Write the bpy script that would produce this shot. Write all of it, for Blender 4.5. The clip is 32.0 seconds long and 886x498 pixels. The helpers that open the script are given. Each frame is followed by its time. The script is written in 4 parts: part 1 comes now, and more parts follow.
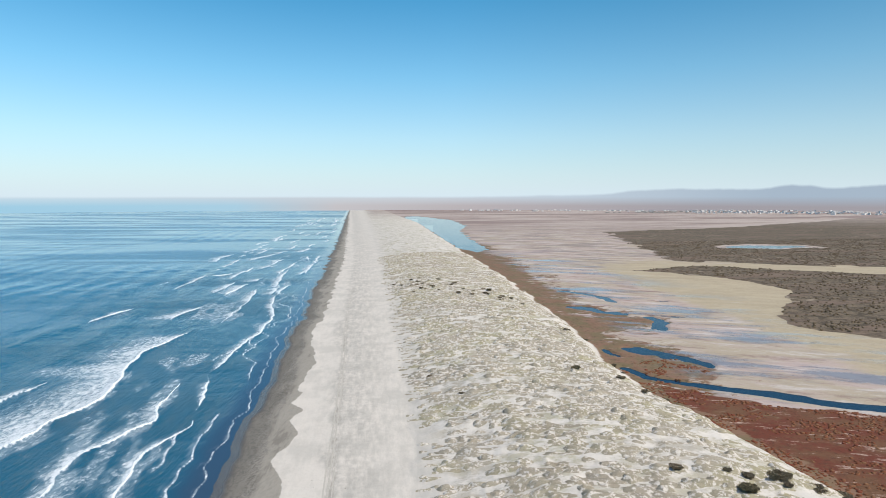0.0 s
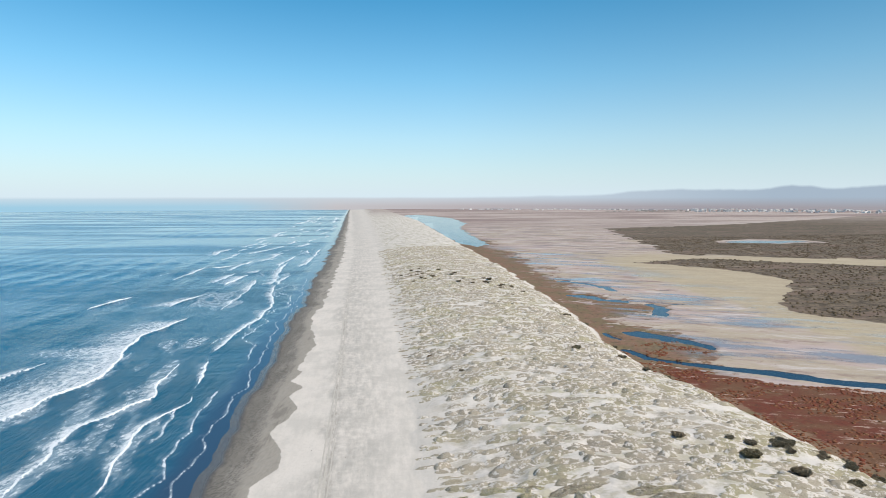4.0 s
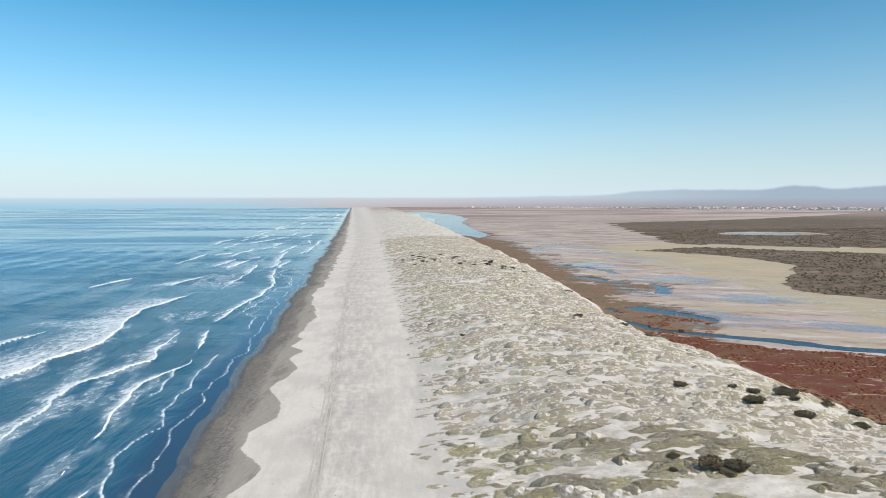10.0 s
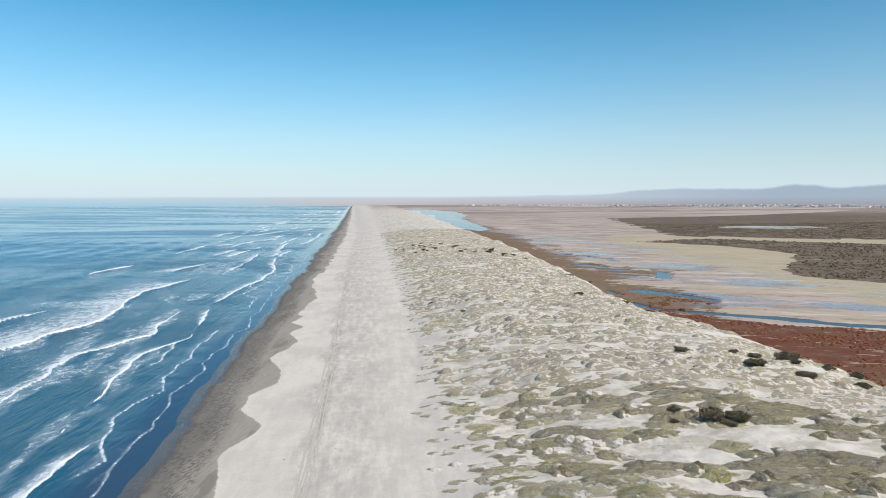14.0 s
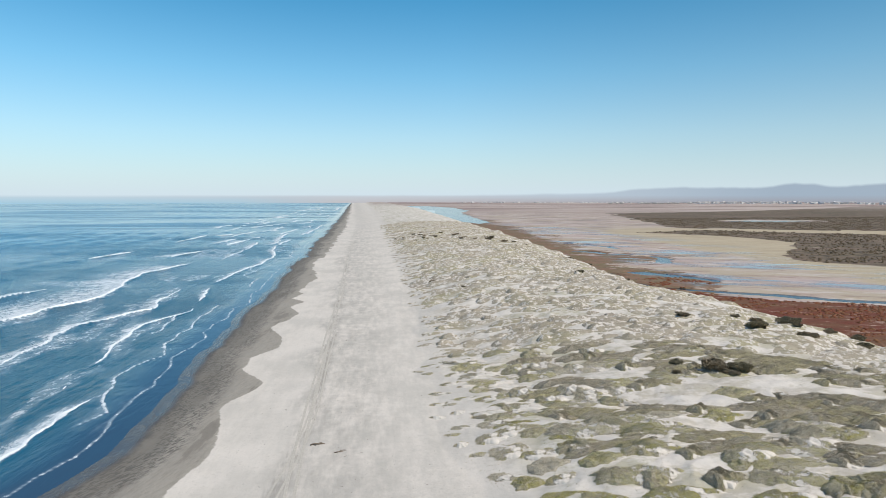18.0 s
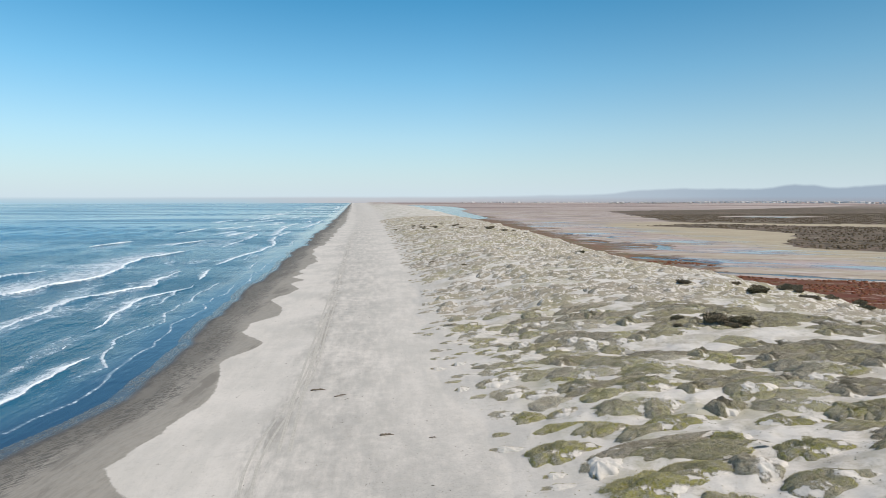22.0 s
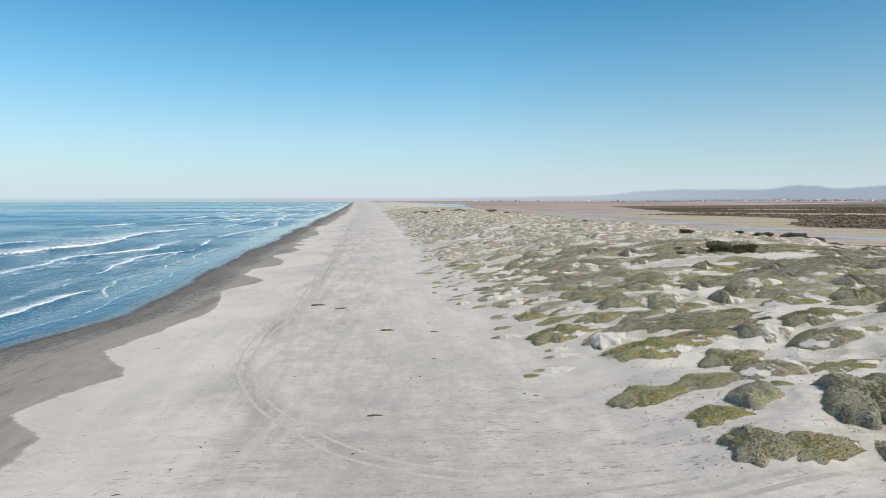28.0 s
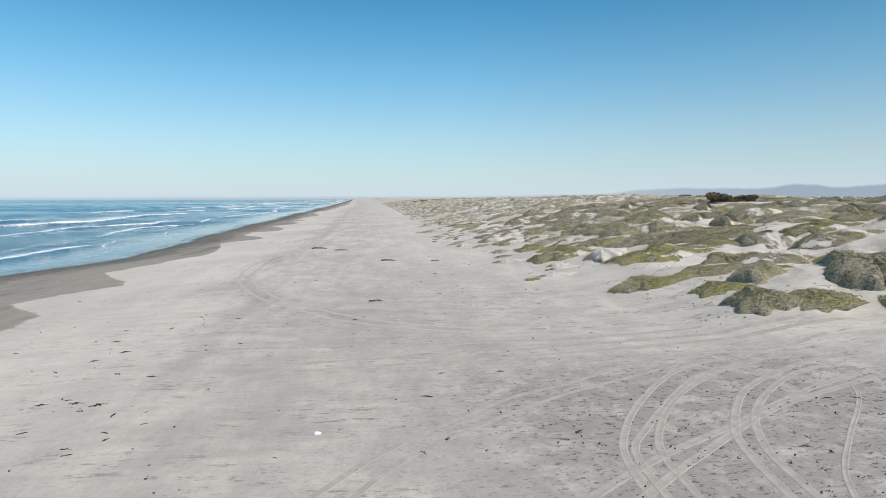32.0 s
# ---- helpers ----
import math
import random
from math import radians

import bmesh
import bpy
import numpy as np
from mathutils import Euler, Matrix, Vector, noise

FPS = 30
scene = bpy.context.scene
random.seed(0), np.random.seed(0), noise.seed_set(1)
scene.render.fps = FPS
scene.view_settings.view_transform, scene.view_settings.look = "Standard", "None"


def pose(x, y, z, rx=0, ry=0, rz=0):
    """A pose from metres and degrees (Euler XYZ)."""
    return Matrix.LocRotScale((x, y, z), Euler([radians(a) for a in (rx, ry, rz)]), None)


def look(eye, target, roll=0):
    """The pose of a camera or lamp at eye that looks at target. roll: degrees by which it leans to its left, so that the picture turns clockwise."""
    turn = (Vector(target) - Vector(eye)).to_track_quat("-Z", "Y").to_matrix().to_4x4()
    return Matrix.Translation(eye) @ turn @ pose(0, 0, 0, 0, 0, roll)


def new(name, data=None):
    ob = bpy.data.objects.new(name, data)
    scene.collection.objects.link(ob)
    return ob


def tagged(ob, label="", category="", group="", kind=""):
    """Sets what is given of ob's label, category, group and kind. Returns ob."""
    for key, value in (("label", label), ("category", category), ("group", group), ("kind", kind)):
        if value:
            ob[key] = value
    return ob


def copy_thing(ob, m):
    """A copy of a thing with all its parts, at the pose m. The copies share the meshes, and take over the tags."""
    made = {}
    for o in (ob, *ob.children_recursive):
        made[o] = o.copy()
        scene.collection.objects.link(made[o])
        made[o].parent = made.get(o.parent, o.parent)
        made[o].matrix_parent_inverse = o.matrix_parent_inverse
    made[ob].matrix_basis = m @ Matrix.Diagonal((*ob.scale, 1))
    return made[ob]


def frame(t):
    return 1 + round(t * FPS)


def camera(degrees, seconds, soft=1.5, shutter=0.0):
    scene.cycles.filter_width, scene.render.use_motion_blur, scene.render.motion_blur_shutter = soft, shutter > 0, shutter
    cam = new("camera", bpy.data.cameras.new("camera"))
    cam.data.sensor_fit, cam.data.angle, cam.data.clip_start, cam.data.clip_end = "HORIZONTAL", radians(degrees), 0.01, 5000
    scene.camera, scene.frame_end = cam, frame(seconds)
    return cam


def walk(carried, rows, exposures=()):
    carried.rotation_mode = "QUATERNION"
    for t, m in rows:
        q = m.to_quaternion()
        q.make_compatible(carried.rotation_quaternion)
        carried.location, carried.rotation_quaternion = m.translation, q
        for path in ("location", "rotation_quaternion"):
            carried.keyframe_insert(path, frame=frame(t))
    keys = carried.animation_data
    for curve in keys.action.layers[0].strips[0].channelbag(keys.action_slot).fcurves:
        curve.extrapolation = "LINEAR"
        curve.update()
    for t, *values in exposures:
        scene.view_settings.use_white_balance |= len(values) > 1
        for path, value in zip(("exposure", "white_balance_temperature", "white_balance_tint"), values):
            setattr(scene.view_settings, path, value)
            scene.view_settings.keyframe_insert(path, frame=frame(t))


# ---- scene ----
cam = camera(74.89, 32.0, 0.75)

PATH = [
    (0, (-1.330, 1.874, 100.524), (16.770, 99.837, 91.821), 0.031),
    (0.5, (-1.380, 1.919, 98.977), (16.713, 99.883, 90.273), 0.021),
    (1, (-1.423, 1.971, 97.503), (16.663, 99.938, 88.818), 0.012),
    (1.5, (-1.450, 2.020, 96.054), (16.632, 99.990, 87.397), 0.003),
    (2, (-1.454, 2.047, 94.540), (16.631, 100.016, 85.882), -0.005),
    (3, (-1.389, 2.067, 91.688), (16.722, 100.032, 83.040), 0.004),
    (4, (-1.379, 2.117, 88.968), (16.718, 100.088, 80.351), 0.006),
    (5, (-1.438, 2.144, 86.117), (16.640, 100.120, 77.526), -0.010),
    (6, (-1.508, 2.107, 83.123), (16.571, 100.085, 74.550), -0.031),
    (7, (-1.516, 2.032, 80.172), (16.561, 100.012, 71.626), -0.036),
    (8, (-1.396, 1.962, 77.261), (16.629, 99.953, 68.725), -0.019),
    (9, (-1.128, 1.924, 74.350), (16.765, 99.937, 65.785), 0.012),
    (10, (-0.861, 1.859, 71.479), (16.883, 99.895, 62.870), 0.031),
    (11, (-0.743, 1.709, 68.681), (16.909, 99.758, 60.038), 0.018),
    (12, (-0.730, 1.523, 65.883), (16.886, 99.577, 57.214), -0.001),
    (13, (-0.760, 1.359, 63.022), (16.857, 99.410, 54.328), -0.000),
    (14, (-0.882, 1.210, 60.172), (16.752, 99.256, 51.449), -0.005),
    (15, (-1.136, 1.055, 57.407), (16.514, 99.094, 48.644), -0.037),
    (16, (-1.411, 0.875, 54.660), (16.262, 98.905, 45.830), -0.055),
    (17, (-1.596, 0.674, 51.848), (16.114, 98.688, 42.928), -0.017),
    (18, (-1.716, 0.515, 48.984), (16.022, 98.521, 40.025), 0.034),
    (19, (-1.817, 0.444, 46.109), (15.919, 98.457, 37.223), 0.049),
    (20, (-1.883, 0.352, 43.277), (15.838, 98.377, 34.499), 0.035),
    (21, (-1.897, 0.142, 40.527), (15.819, 98.173, 31.801), 0.011),
    (22, (-1.895, -0.094, 37.813), (15.819, 97.938, 29.094), -0.011),
    (23, (-1.915, -0.251, 35.072), (15.791, 97.782, 26.353), -0.025),
    (24, (-1.953, -0.370, 32.277), (15.746, 97.665, 23.566), -0.035),
    (25, (-1.993, -0.508, 29.418), (15.700, 97.530, 20.734), -0.048),
    (26, (-2.000, -0.647, 26.539), (15.632, 97.406, 17.890), -0.051),
    (27, (-1.959, -0.768, 23.684), (15.523, 97.314, 15.065), -0.035),
    (28, (-1.949, -0.949, 20.853), (15.404, 97.158, 12.261), -0.021),
    (29, (-2.040, -1.242, 18.031), (15.305, 96.869, 9.463), -0.027),
    (30, (-2.162, -1.515, 15.215), (15.218, 96.590, 6.641), -0.044),
    (31, (-2.242, -1.645, 12.370), (15.143, 96.452, 3.726), -0.048),
    (31.5, (-2.275, -1.683, 10.980), (15.138, 96.404, 2.271), -0.039),
    (32, (-2.295, -1.712, 9.895), (15.168, 96.359, 1.117), -0.030),
]
walk(cam, [(t, look(eye, target, roll)) for t, eye, target, roll in PATH], [(0, 0.12), (12, 0.1), (20, 0.0), (26, -0.03), (32, -0.05)])

# ---- daylight ----
world = bpy.data.worlds.new("daylight")
scene.world = world
world.use_nodes = True
SUN_AZ, SUN_EL = radians(124), radians(51)     # azimuth from +y towards +x


def build_world():
    nt = world.node_tree
    n, l = nt.nodes, nt.links
    n.clear()
    out, bg, sky = n.new("ShaderNodeOutputWorld"), n.new("ShaderNodeBackground"), n.new("ShaderNodeTexSky")
    sky.sky_type, sky.sun_disc = "NISHITA", False
    sky.sun_elevation, sky.sun_rotation = SUN_EL, SUN_AZ
    sky.altitude, sky.air_density, sky.dust_density, sky.ozone_density = 0, 1.0, 0.3, 2.5
    bg.inputs[1].default_value = 0.12
    # far sea, land and mountains under the sky beyond the ground's end, haze painted in
    tc, sep = n.new("ShaderNodeTexCoord"), n.new("ShaderNodeSeparateXYZ")
    l.new(tc.outputs["Generated"], sep.inputs[0])

    def math_node(op, a, b=None, c=None):
        m = n.new("ShaderNodeMath")
        m.operation = op
        for i, v in enumerate((a, b, c)):
            if v is None:
                continue
            if isinstance(v, (int, float)):
                m.inputs[i].default_value = v
            else:
                l.new(v, m.inputs[i])
        return m.outputs[0]

    az = math_node("ARCTAN2", sep.outputs[0], sep.outputs[1])
    ridge = n.new("ShaderNodeTexNoise")
    ridge.noise_dimensions = "1D"
    ridge.inputs["Scale"].default_value, ridge.inputs["Detail"].default_value = 9.0, 5.0
    l.new(math_node("ADD", az, 3.3), ridge.inputs["W"])

    def ramp(value, stops):
        r = n.new("ShaderNodeValToRGB")
        r.color_ramp.elements[0].position, r.color_ramp.elements[1].position = stops[0][0], stops[-1][0]
        for p, _ in stops[1:-1]:
            r.color_ramp.elements.new(p)
        for e, (p, v) in zip(r.color_ramp.elements, stops):
            e.color = (*v, 1) if isinstance(v, tuple) else (v, v, v, 1)
        l.new(value, r.inputs[0])
        return r.outputs[0]

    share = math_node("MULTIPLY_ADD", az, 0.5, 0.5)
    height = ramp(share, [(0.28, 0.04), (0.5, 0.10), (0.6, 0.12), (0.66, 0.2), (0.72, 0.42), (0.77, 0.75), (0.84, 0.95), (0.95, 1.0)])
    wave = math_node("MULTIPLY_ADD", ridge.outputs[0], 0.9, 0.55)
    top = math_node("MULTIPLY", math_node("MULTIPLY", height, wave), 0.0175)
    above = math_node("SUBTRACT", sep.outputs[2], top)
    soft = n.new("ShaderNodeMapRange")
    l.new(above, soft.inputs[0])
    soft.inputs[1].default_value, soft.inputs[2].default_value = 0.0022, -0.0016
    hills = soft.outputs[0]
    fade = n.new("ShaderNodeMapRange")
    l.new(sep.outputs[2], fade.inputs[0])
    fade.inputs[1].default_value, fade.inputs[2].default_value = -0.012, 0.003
    # hill and land colours already paled and blued by distance haze
    hazed_tone = ramp(share, [(0.3, (4.7, 5.6, 6.2)), (0.45, (4.5, 5.0, 5.5)), (0.55, (4.6, 5.1, 5.6)), (0.7, (4.1, 4.8, 5.5)), (0.85, (3.0, 3.7, 4.5))])
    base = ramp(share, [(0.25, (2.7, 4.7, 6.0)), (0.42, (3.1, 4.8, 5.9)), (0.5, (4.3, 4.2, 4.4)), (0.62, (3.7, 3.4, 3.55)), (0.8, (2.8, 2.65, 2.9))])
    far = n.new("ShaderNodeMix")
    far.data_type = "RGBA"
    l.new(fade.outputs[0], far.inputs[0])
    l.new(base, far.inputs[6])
    l.new(hazed_tone, far.inputs[7])
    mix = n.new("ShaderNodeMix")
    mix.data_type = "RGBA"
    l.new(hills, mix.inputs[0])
    # deep clear blue aloft, as over a dry coast
    tint = ramp(sep.outputs[2], [(0.0, (0.8, 1.0, 1.05)), (0.1, (0.70, 1.12, 1.2)), (0.2, (0.40, 1.11, 1.25)), (0.33, (0.12, 0.94, 1.14)), (0.5, (0.8, 1.0, 1.05)), (1.0, (1.0, 1.0, 1.0))])
    blue = n.new("ShaderNodeMix")
    blue.data_type, blue.blend_type = "RGBA", "MULTIPLY"
    blue.inputs[0].default_value = 1.0
    l.new(sky.outputs[0], blue.inputs[6])
    l.new(tint, blue.inputs[7])
    side = n.new("ShaderNodeMapRange")
    l.new(az, side.inputs[0])
    side.inputs[1].default_value, side.inputs[2].default_value, side.inputs[3].default_value, side.inputs[4].default_value = 0.2, 0.95, 1.0, 0.64
    dim = n.new("ShaderNodeVectorMath")
    dim.operation = "SCALE"
    l.new(blue.outputs[2], dim.inputs[0])
    l.new(side.outputs[0], dim.inputs["Scale"])
    clear = dim.outputs[0]
    # pale sea haze low over the horizon
    haze = n.new("ShaderNodeMix")
    haze.data_type = "RGBA"
    l.new(math_node("MULTIPLY", math_node("POWER", 2.718, math_node("MULTIPLY", math_node("MAXIMUM", sep.outputs[2], 0.0), -8.0)), 0.95), haze.inputs[0])
    l.new(clear, haze.inputs[6])
    haze.inputs[7].default_value = (5.3, 6.3, 7.05, 1)
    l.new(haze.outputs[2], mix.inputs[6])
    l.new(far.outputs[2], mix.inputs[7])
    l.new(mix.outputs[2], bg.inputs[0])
    l.new(bg.outputs[0], out.inputs[0])


build_world()
sun = new("sun", bpy.data.lights.new("sun", "SUN"))
sun.data.energy, sun.data.angle, sun.data.color = 4.2, radians(0.53), (1.0, 0.945, 0.865)
sun.matrix_world = look((0, 0, 300), (-math.sin(SUN_AZ) * math.cos(SUN_EL), -math.cos(SUN_AZ) * math.cos(SUN_EL), 300 - math.sin(SUN_EL)))


# ---- materials ----
class Nodes:
    """A node tree with short ways to add to it."""

    def __init__(self, name):
        self.mat = bpy.data.materials.new(name)
        self.mat.use_nodes = True
        self.n, self.l = self.mat.node_tree.nodes, self.mat.node_tree.links
        self.n.clear()
        self.out, self.bsdf = self.n.new("ShaderNodeOutputMaterial"), self.n.new("ShaderNodeBsdfPrincipled")
        self.l.new(self.bsdf.outputs[0], self.out.inputs[0])
        self.tc = self.n.new("ShaderNodeTexCoord")

    def put(self, v, socket):
        if isinstance(v, (int, float)):
            socket.default_value = v
        elif isinstance(v, tuple):
            socket.default_value = (*v, 1) if len(v) == 3 and socket.type == "RGBA" else v
        else:
            self.l.new(v, socket)

    def math(self, op, a, b=0.0, c=0.0, clamp=False):
        m = self.n.new("ShaderNodeMath")
        m.operation, m.use_clamp = op, clamp
        for i, v in enumerate((a, b, c)):
            self.put(v, m.inputs[i])
        return m.outputs[0]

    def noise(self, scale, detail=4.0, rough=0.6, stretch=(1, 1, 1), coord="Object", turn=0.0):
        m, t = self.n.new("ShaderNodeMapping"), self.n.new("ShaderNodeTexNoise")
        source = self.tc.outputs[coord]
        if turn:
            r = self.n.new("ShaderNodeMapping")
            r.inputs["Rotation"].default_value = (0, 0, turn)
            self.l.new(source, r.inputs[0])
            source = r.outputs[0]
        self.l.new(source, m.inputs[0])
        m.inputs["Scale"].default_value = stretch
        self.l.new(m.outputs[0], t.inputs["Vector"])
        t.inputs["Scale"].default_value, t.inputs["Detail"].default_value, t.inputs["Roughness"].default_value = scale, detail, rough
        return t.outputs[0]

    def attr(self, name):
        a = self.n.new("ShaderNodeAttribute")
        a.attribute_name = name
        return a.outputs["Fac"]

    def step(self, v, lo, hi):
        m = self.n.new("ShaderNodeMapRange")
        m.interpolation_type = "SMOOTHSTEP"
        self.put(v, m.inputs[0])
        m.inputs[1].default_value, m.inputs[2].default_value = lo, hi
        return m.outputs[0]

    def mix(self, f, a, b):
        m = self.n.new("ShaderNodeMix")
        m.data_type = "RGBA"
        self.put(f, m.inputs[0])
        self.put(a, m.inputs[6])
        self.put(b, m.inputs[7])
        return m.outputs[2]

    def random(self):
        return self.n.new("ShaderNodeObjectInfo").outputs["Random"]

    def island(self):
        return self.n.new("ShaderNodeNewGeometry").outputs["Random Per Island"]

    def bump(self, h, strength, dist, under=None):
        b = self.n.new("ShaderNodeBump")
        b.inputs["Strength"].default_value, b.inputs["Distance"].default_value = strength, dist
        self.put(h, b.inputs["Height"])
        if under is not None:
            self.l.new(under, b.inputs["Normal"])
        return b.outputs[0]

    def finish(self, colour, rough=0.8, normal=None, spec=0.3):
        self.put(colour, self.bsdf.inputs["Base Color"])
        self.put(rough, self.bsdf.inputs["Roughness"])
        self.put(spec, self.bsdf.inputs["Specular IOR Level"])
        if normal is not None:
            self.l.new(normal, self.bsdf.inputs["Normal"])
        return self.mat


DRY, DRY2, SOAKED = (0.60, 0.545, 0.48), (0.50, 0.46, 0.405), (0.085, 0.08, 0.075)


def ground_material():
    m = Nodes("sand_marsh_and_scrub")
    fine, mid, big = m.noise(3.0, 6, 0.7), m.noise(0.35, 5), m.noise(0.04, 4)
    near, grey = m.attr("near"), m.attr("grey")
    streak = m.noise(0.3, 7, 0.68, stretch=(1.0, 0.22, 1), turn=0.07)
    cross = m.noise(0.6, 8, 0.74, stretch=(0.22, 1.0, 1), turn=0.1)
    sand = m.mix(m.step(m.math("ADD", big, m.math("MULTIPLY", streak, 0.6)), 0.62, 0.98), DRY, DRY2)
    sand = m.mix(m.math("MULTIPLY", m.step(m.noise(1.1, 8, 0.8), 0.50, 0.68), 0.32), sand, (0.36, 0.325, 0.28))
    sand = m.mix(m.math("MULTIPLY", m.step(fine, 0.60, 0.72), 0.4), sand, (0.27, 0.24, 0.2))
    sand = m.mix(m.math("MULTIPLY", m.math("MULTIPLY", near, 0.55), m.step(m.math("ADD", m.math("MULTIPLY", cross, 0.6), m.math("MULTIPLY", m.noise(0.16, 7, 0.7, stretch=(0.5, 1, 1)), 0.4)), 0.43, 0.62)), sand, (0.33, 0.305, 0.27))
    sand = m.mix(m.math("MULTIPLY", m.math("MULTIPLY", near, 0.55), m.step(m.noise(7.0, 6, 0.8, stretch=(0.4, 1, 1)), 0.56, 0.65)), sand, (0.18, 0.16, 0.135))
    scuff = m.math("MULTIPLY", m.step(m.noise(0.28, 6, 0.7, stretch=(0.35, 1, 1), turn=0.1), 0.46, 0.56), m.step(m.noise(2.2, 8, 0.82, stretch=(0.3, 1, 1), turn=0.1), 0.53, 0.60))
    sand = m.mix(m.math("MULTIPLY", near, m.math("MULTIPLY", scuff, 0.9)), sand, (0.20, 0.18, 0.155))
    sand = m.mix(m.math("MULTIPLY", m.math("MULTIPLY", grey, 0.7), m.step(m.math("ADD", m.math("MULTIPLY", mid, 0.5), m.math("MULTIPLY", streak, 0.8)), 0.46, 0.85)), sand, (0.34, 0.315, 0.28))
    speck = m.noise(2.6, 8, 0.8, stretch=(0.8, 1.5, 1))
    sand = m.mix(m.math("MULTIPLY", m.attr("speck"), m.step(m.noise(0.5, 6, 0.7), 0.30, 0.62)), sand, (0.31, 0.29, 0.262))
    sand = m.mix(m.math("MULTIPLY", m.attr("speck"), m.step(speck, 0.53, 0.62)), sand, (0.14, 0.127, 0.115))
    wet = m.attr("wet")
    ripple = m.noise(1.3, 6, 0.72, stretch=(1.0, 0.25, 1), turn=0.35)
    swirl = m.noise(0.16, 6, 0.66, stretch=(1.0, 0.22, 1), turn=0.2)
    marks = m.math("MULTIPLY", m.step(m.noise(2.3, 4, 0.6, stretch=(1.0, 0.34, 1), turn=0.75), 0.47, 0.58), m.math("MULTIPLY", m.step(wet, 0.50, 0.58), m.step(m.noise(0.09, 5, 0.65, stretch=(1, 0.5, 1)), 0.34, 0.48)))
    wetmix = m.mix(m.step(m.math("MULTIPLY_ADD", m.math("SUBTRACT", swirl, 0.5), 0.7, wet), 0.45, 0.80), (0.31, 0.28, 0.237), (0.185, 0.168, 0.143))
    wetmix = m.mix(m.math("MULTIPLY", m.step(ripple, 0.42, 0.66), 0.45), wetmix, (0.20, 0.18, 0.15))
    wetmix = m.mix(m.math("MULTIPLY", m.step(swirl, 0.56, 0.62), 0.5), wetmix, (0.17, 0.15, 0.125))
    wetmix = m.mix(m.math("MULTIPLY", marks, 0.8), wetmix, (0.10, 0.092, 0.08))
    drift = m.math("ADD", m.math("MULTIPLY", mid, 0.5), m.math("MULTIPLY", m.noise(1.1, 6, 0.75), 0.5))
    col = m.mix(m.step(m.math("MULTIPLY_ADD", m.math("SUBTRACT", drift, 0.5), 0.9, wet), 0.22, 0.38), sand, wetmix)
    col = m.mix(m.step(m.math("MULTIPLY_ADD", m.math("SUBTRACT", mid, 0.5), 0.16, wet), 0.86, 0.97), col, SOAKED)
    lane = m.math("MULTIPLY", m.attr("lane"), m.step(m.math("ADD", m.math("MULTIPLY", streak, 0.5), m.math("MULTIPLY", m.noise(1.6, 7, 0.78, stretch=(1.0, 0.15, 1)), 0.5)), 0.40, 0.62))
    col = m.mix(m.math("MULTIPLY", lane, 0.6), col, (0.25, 0.23, 0.20))
    # dune plants between and beyond the hummocks
    dune = m.attr("dune")
    col = m.mix(m.math("MULTIPLY", dune, 0.7), col, m.mix(m.step(mid, 0.4, 0.65), (0.64, 0.59, 0.53), (0.57, 0.525, 0.465)))
    patch = m.noise(0.13, 8, 0.72, stretch=(0.7, 1.2, 1), turn=0.25)
    leaf = m.mix(m.step(m.noise(0.035, 5), 0.42, 0.62), (0.375, 0.33, 0.26), (0.35, 0.32, 0.21))
    leaf = m.mix(m.math("MULTIPLY", m.step(m.noise(1.3, 8, 0.8), 0.5, 0.68), 0.7), leaf, (0.22, 0.195, 0.145))
    col = m.mix(m.math("MULTIPLY", dune, m.math("MULTIPLY", m.step(patch, 0.46, 0.58), 0.85)), col, leaf)
    twig = m.noise(0.75, 8, 0.8, stretch=(0.8, 1.3, 1), turn=0.25)
    col = m.mix(m.math("MULTIPLY", m.math("MULTIPLY", dune, m.step(patch, 0.40, 0.52)), m.math("MULTIPLY", m.step(twig, 0.56, 0.66), 0.7)), col, (0.17, 0.15, 0.105))
    # marsh
    redn = m.noise(0.11, 8, 0.76, stretch=(0.8, 1.3, 1))
    grit = m.noise(0.45, 8, 0.82)
    redcol = m.mix(m.step(m.noise(0.04, 6, 0.7), 0.40, 0.62), (0.132, 0.038, 0.022), (0.140, 0.071, 0.038))
    redcol = m.mix(m.math("MULTIPLY", m.step(grit, 0.50, 0.66), 0.8), redcol, (0.064, 0.031, 0.019))
    salt = m.noise(0.13, 8, 0.78, stretch=(0.35, 1.5, 1), turn=0.3)
    redcol = m.mix(m.step(salt, 0.56, 0.61), redcol, (0.399, 0.281, 0.225))
    tilt = -1.1
    na, nb = m.noise(0.022, 8, 0.7, stretch=(1.0, 0.4, 1), turn=tilt), m.noise(0.055, 9, 0.76, stretch=(1.0, 0.3, 1), turn=tilt)
    flat = m.mix(m.step(na, 0.40, 0.60), (0.383, 0.319, 0.238), (0.425, 0.336, 0.302))
    flat = m.mix(m.math("MULTIPLY", m.step(nb, 0.50, 0.64), 0.85), flat, (0.527, 0.476, 0.442))
    flat = m.mix(m.math("MULTIPLY", m.step(nb, 0.48, 0.37), 0.75), flat, (0.230, 0.157, 0.132))
    mud = m.step(m.noise(0.028, 9, 0.74, stretch=(1.0, 0.22, 1), turn=tilt), 0.475, 0.585)
    flat = m.mix(m.math("MULTIPLY", mud, 0.65), flat, (0.170, 0.140, 0.145))
    flat = m.mix(m.math("MULTIPLY", m.step(grit, 0.55, 0.7), 0.3), flat, (0.187, 0.136, 0.115))
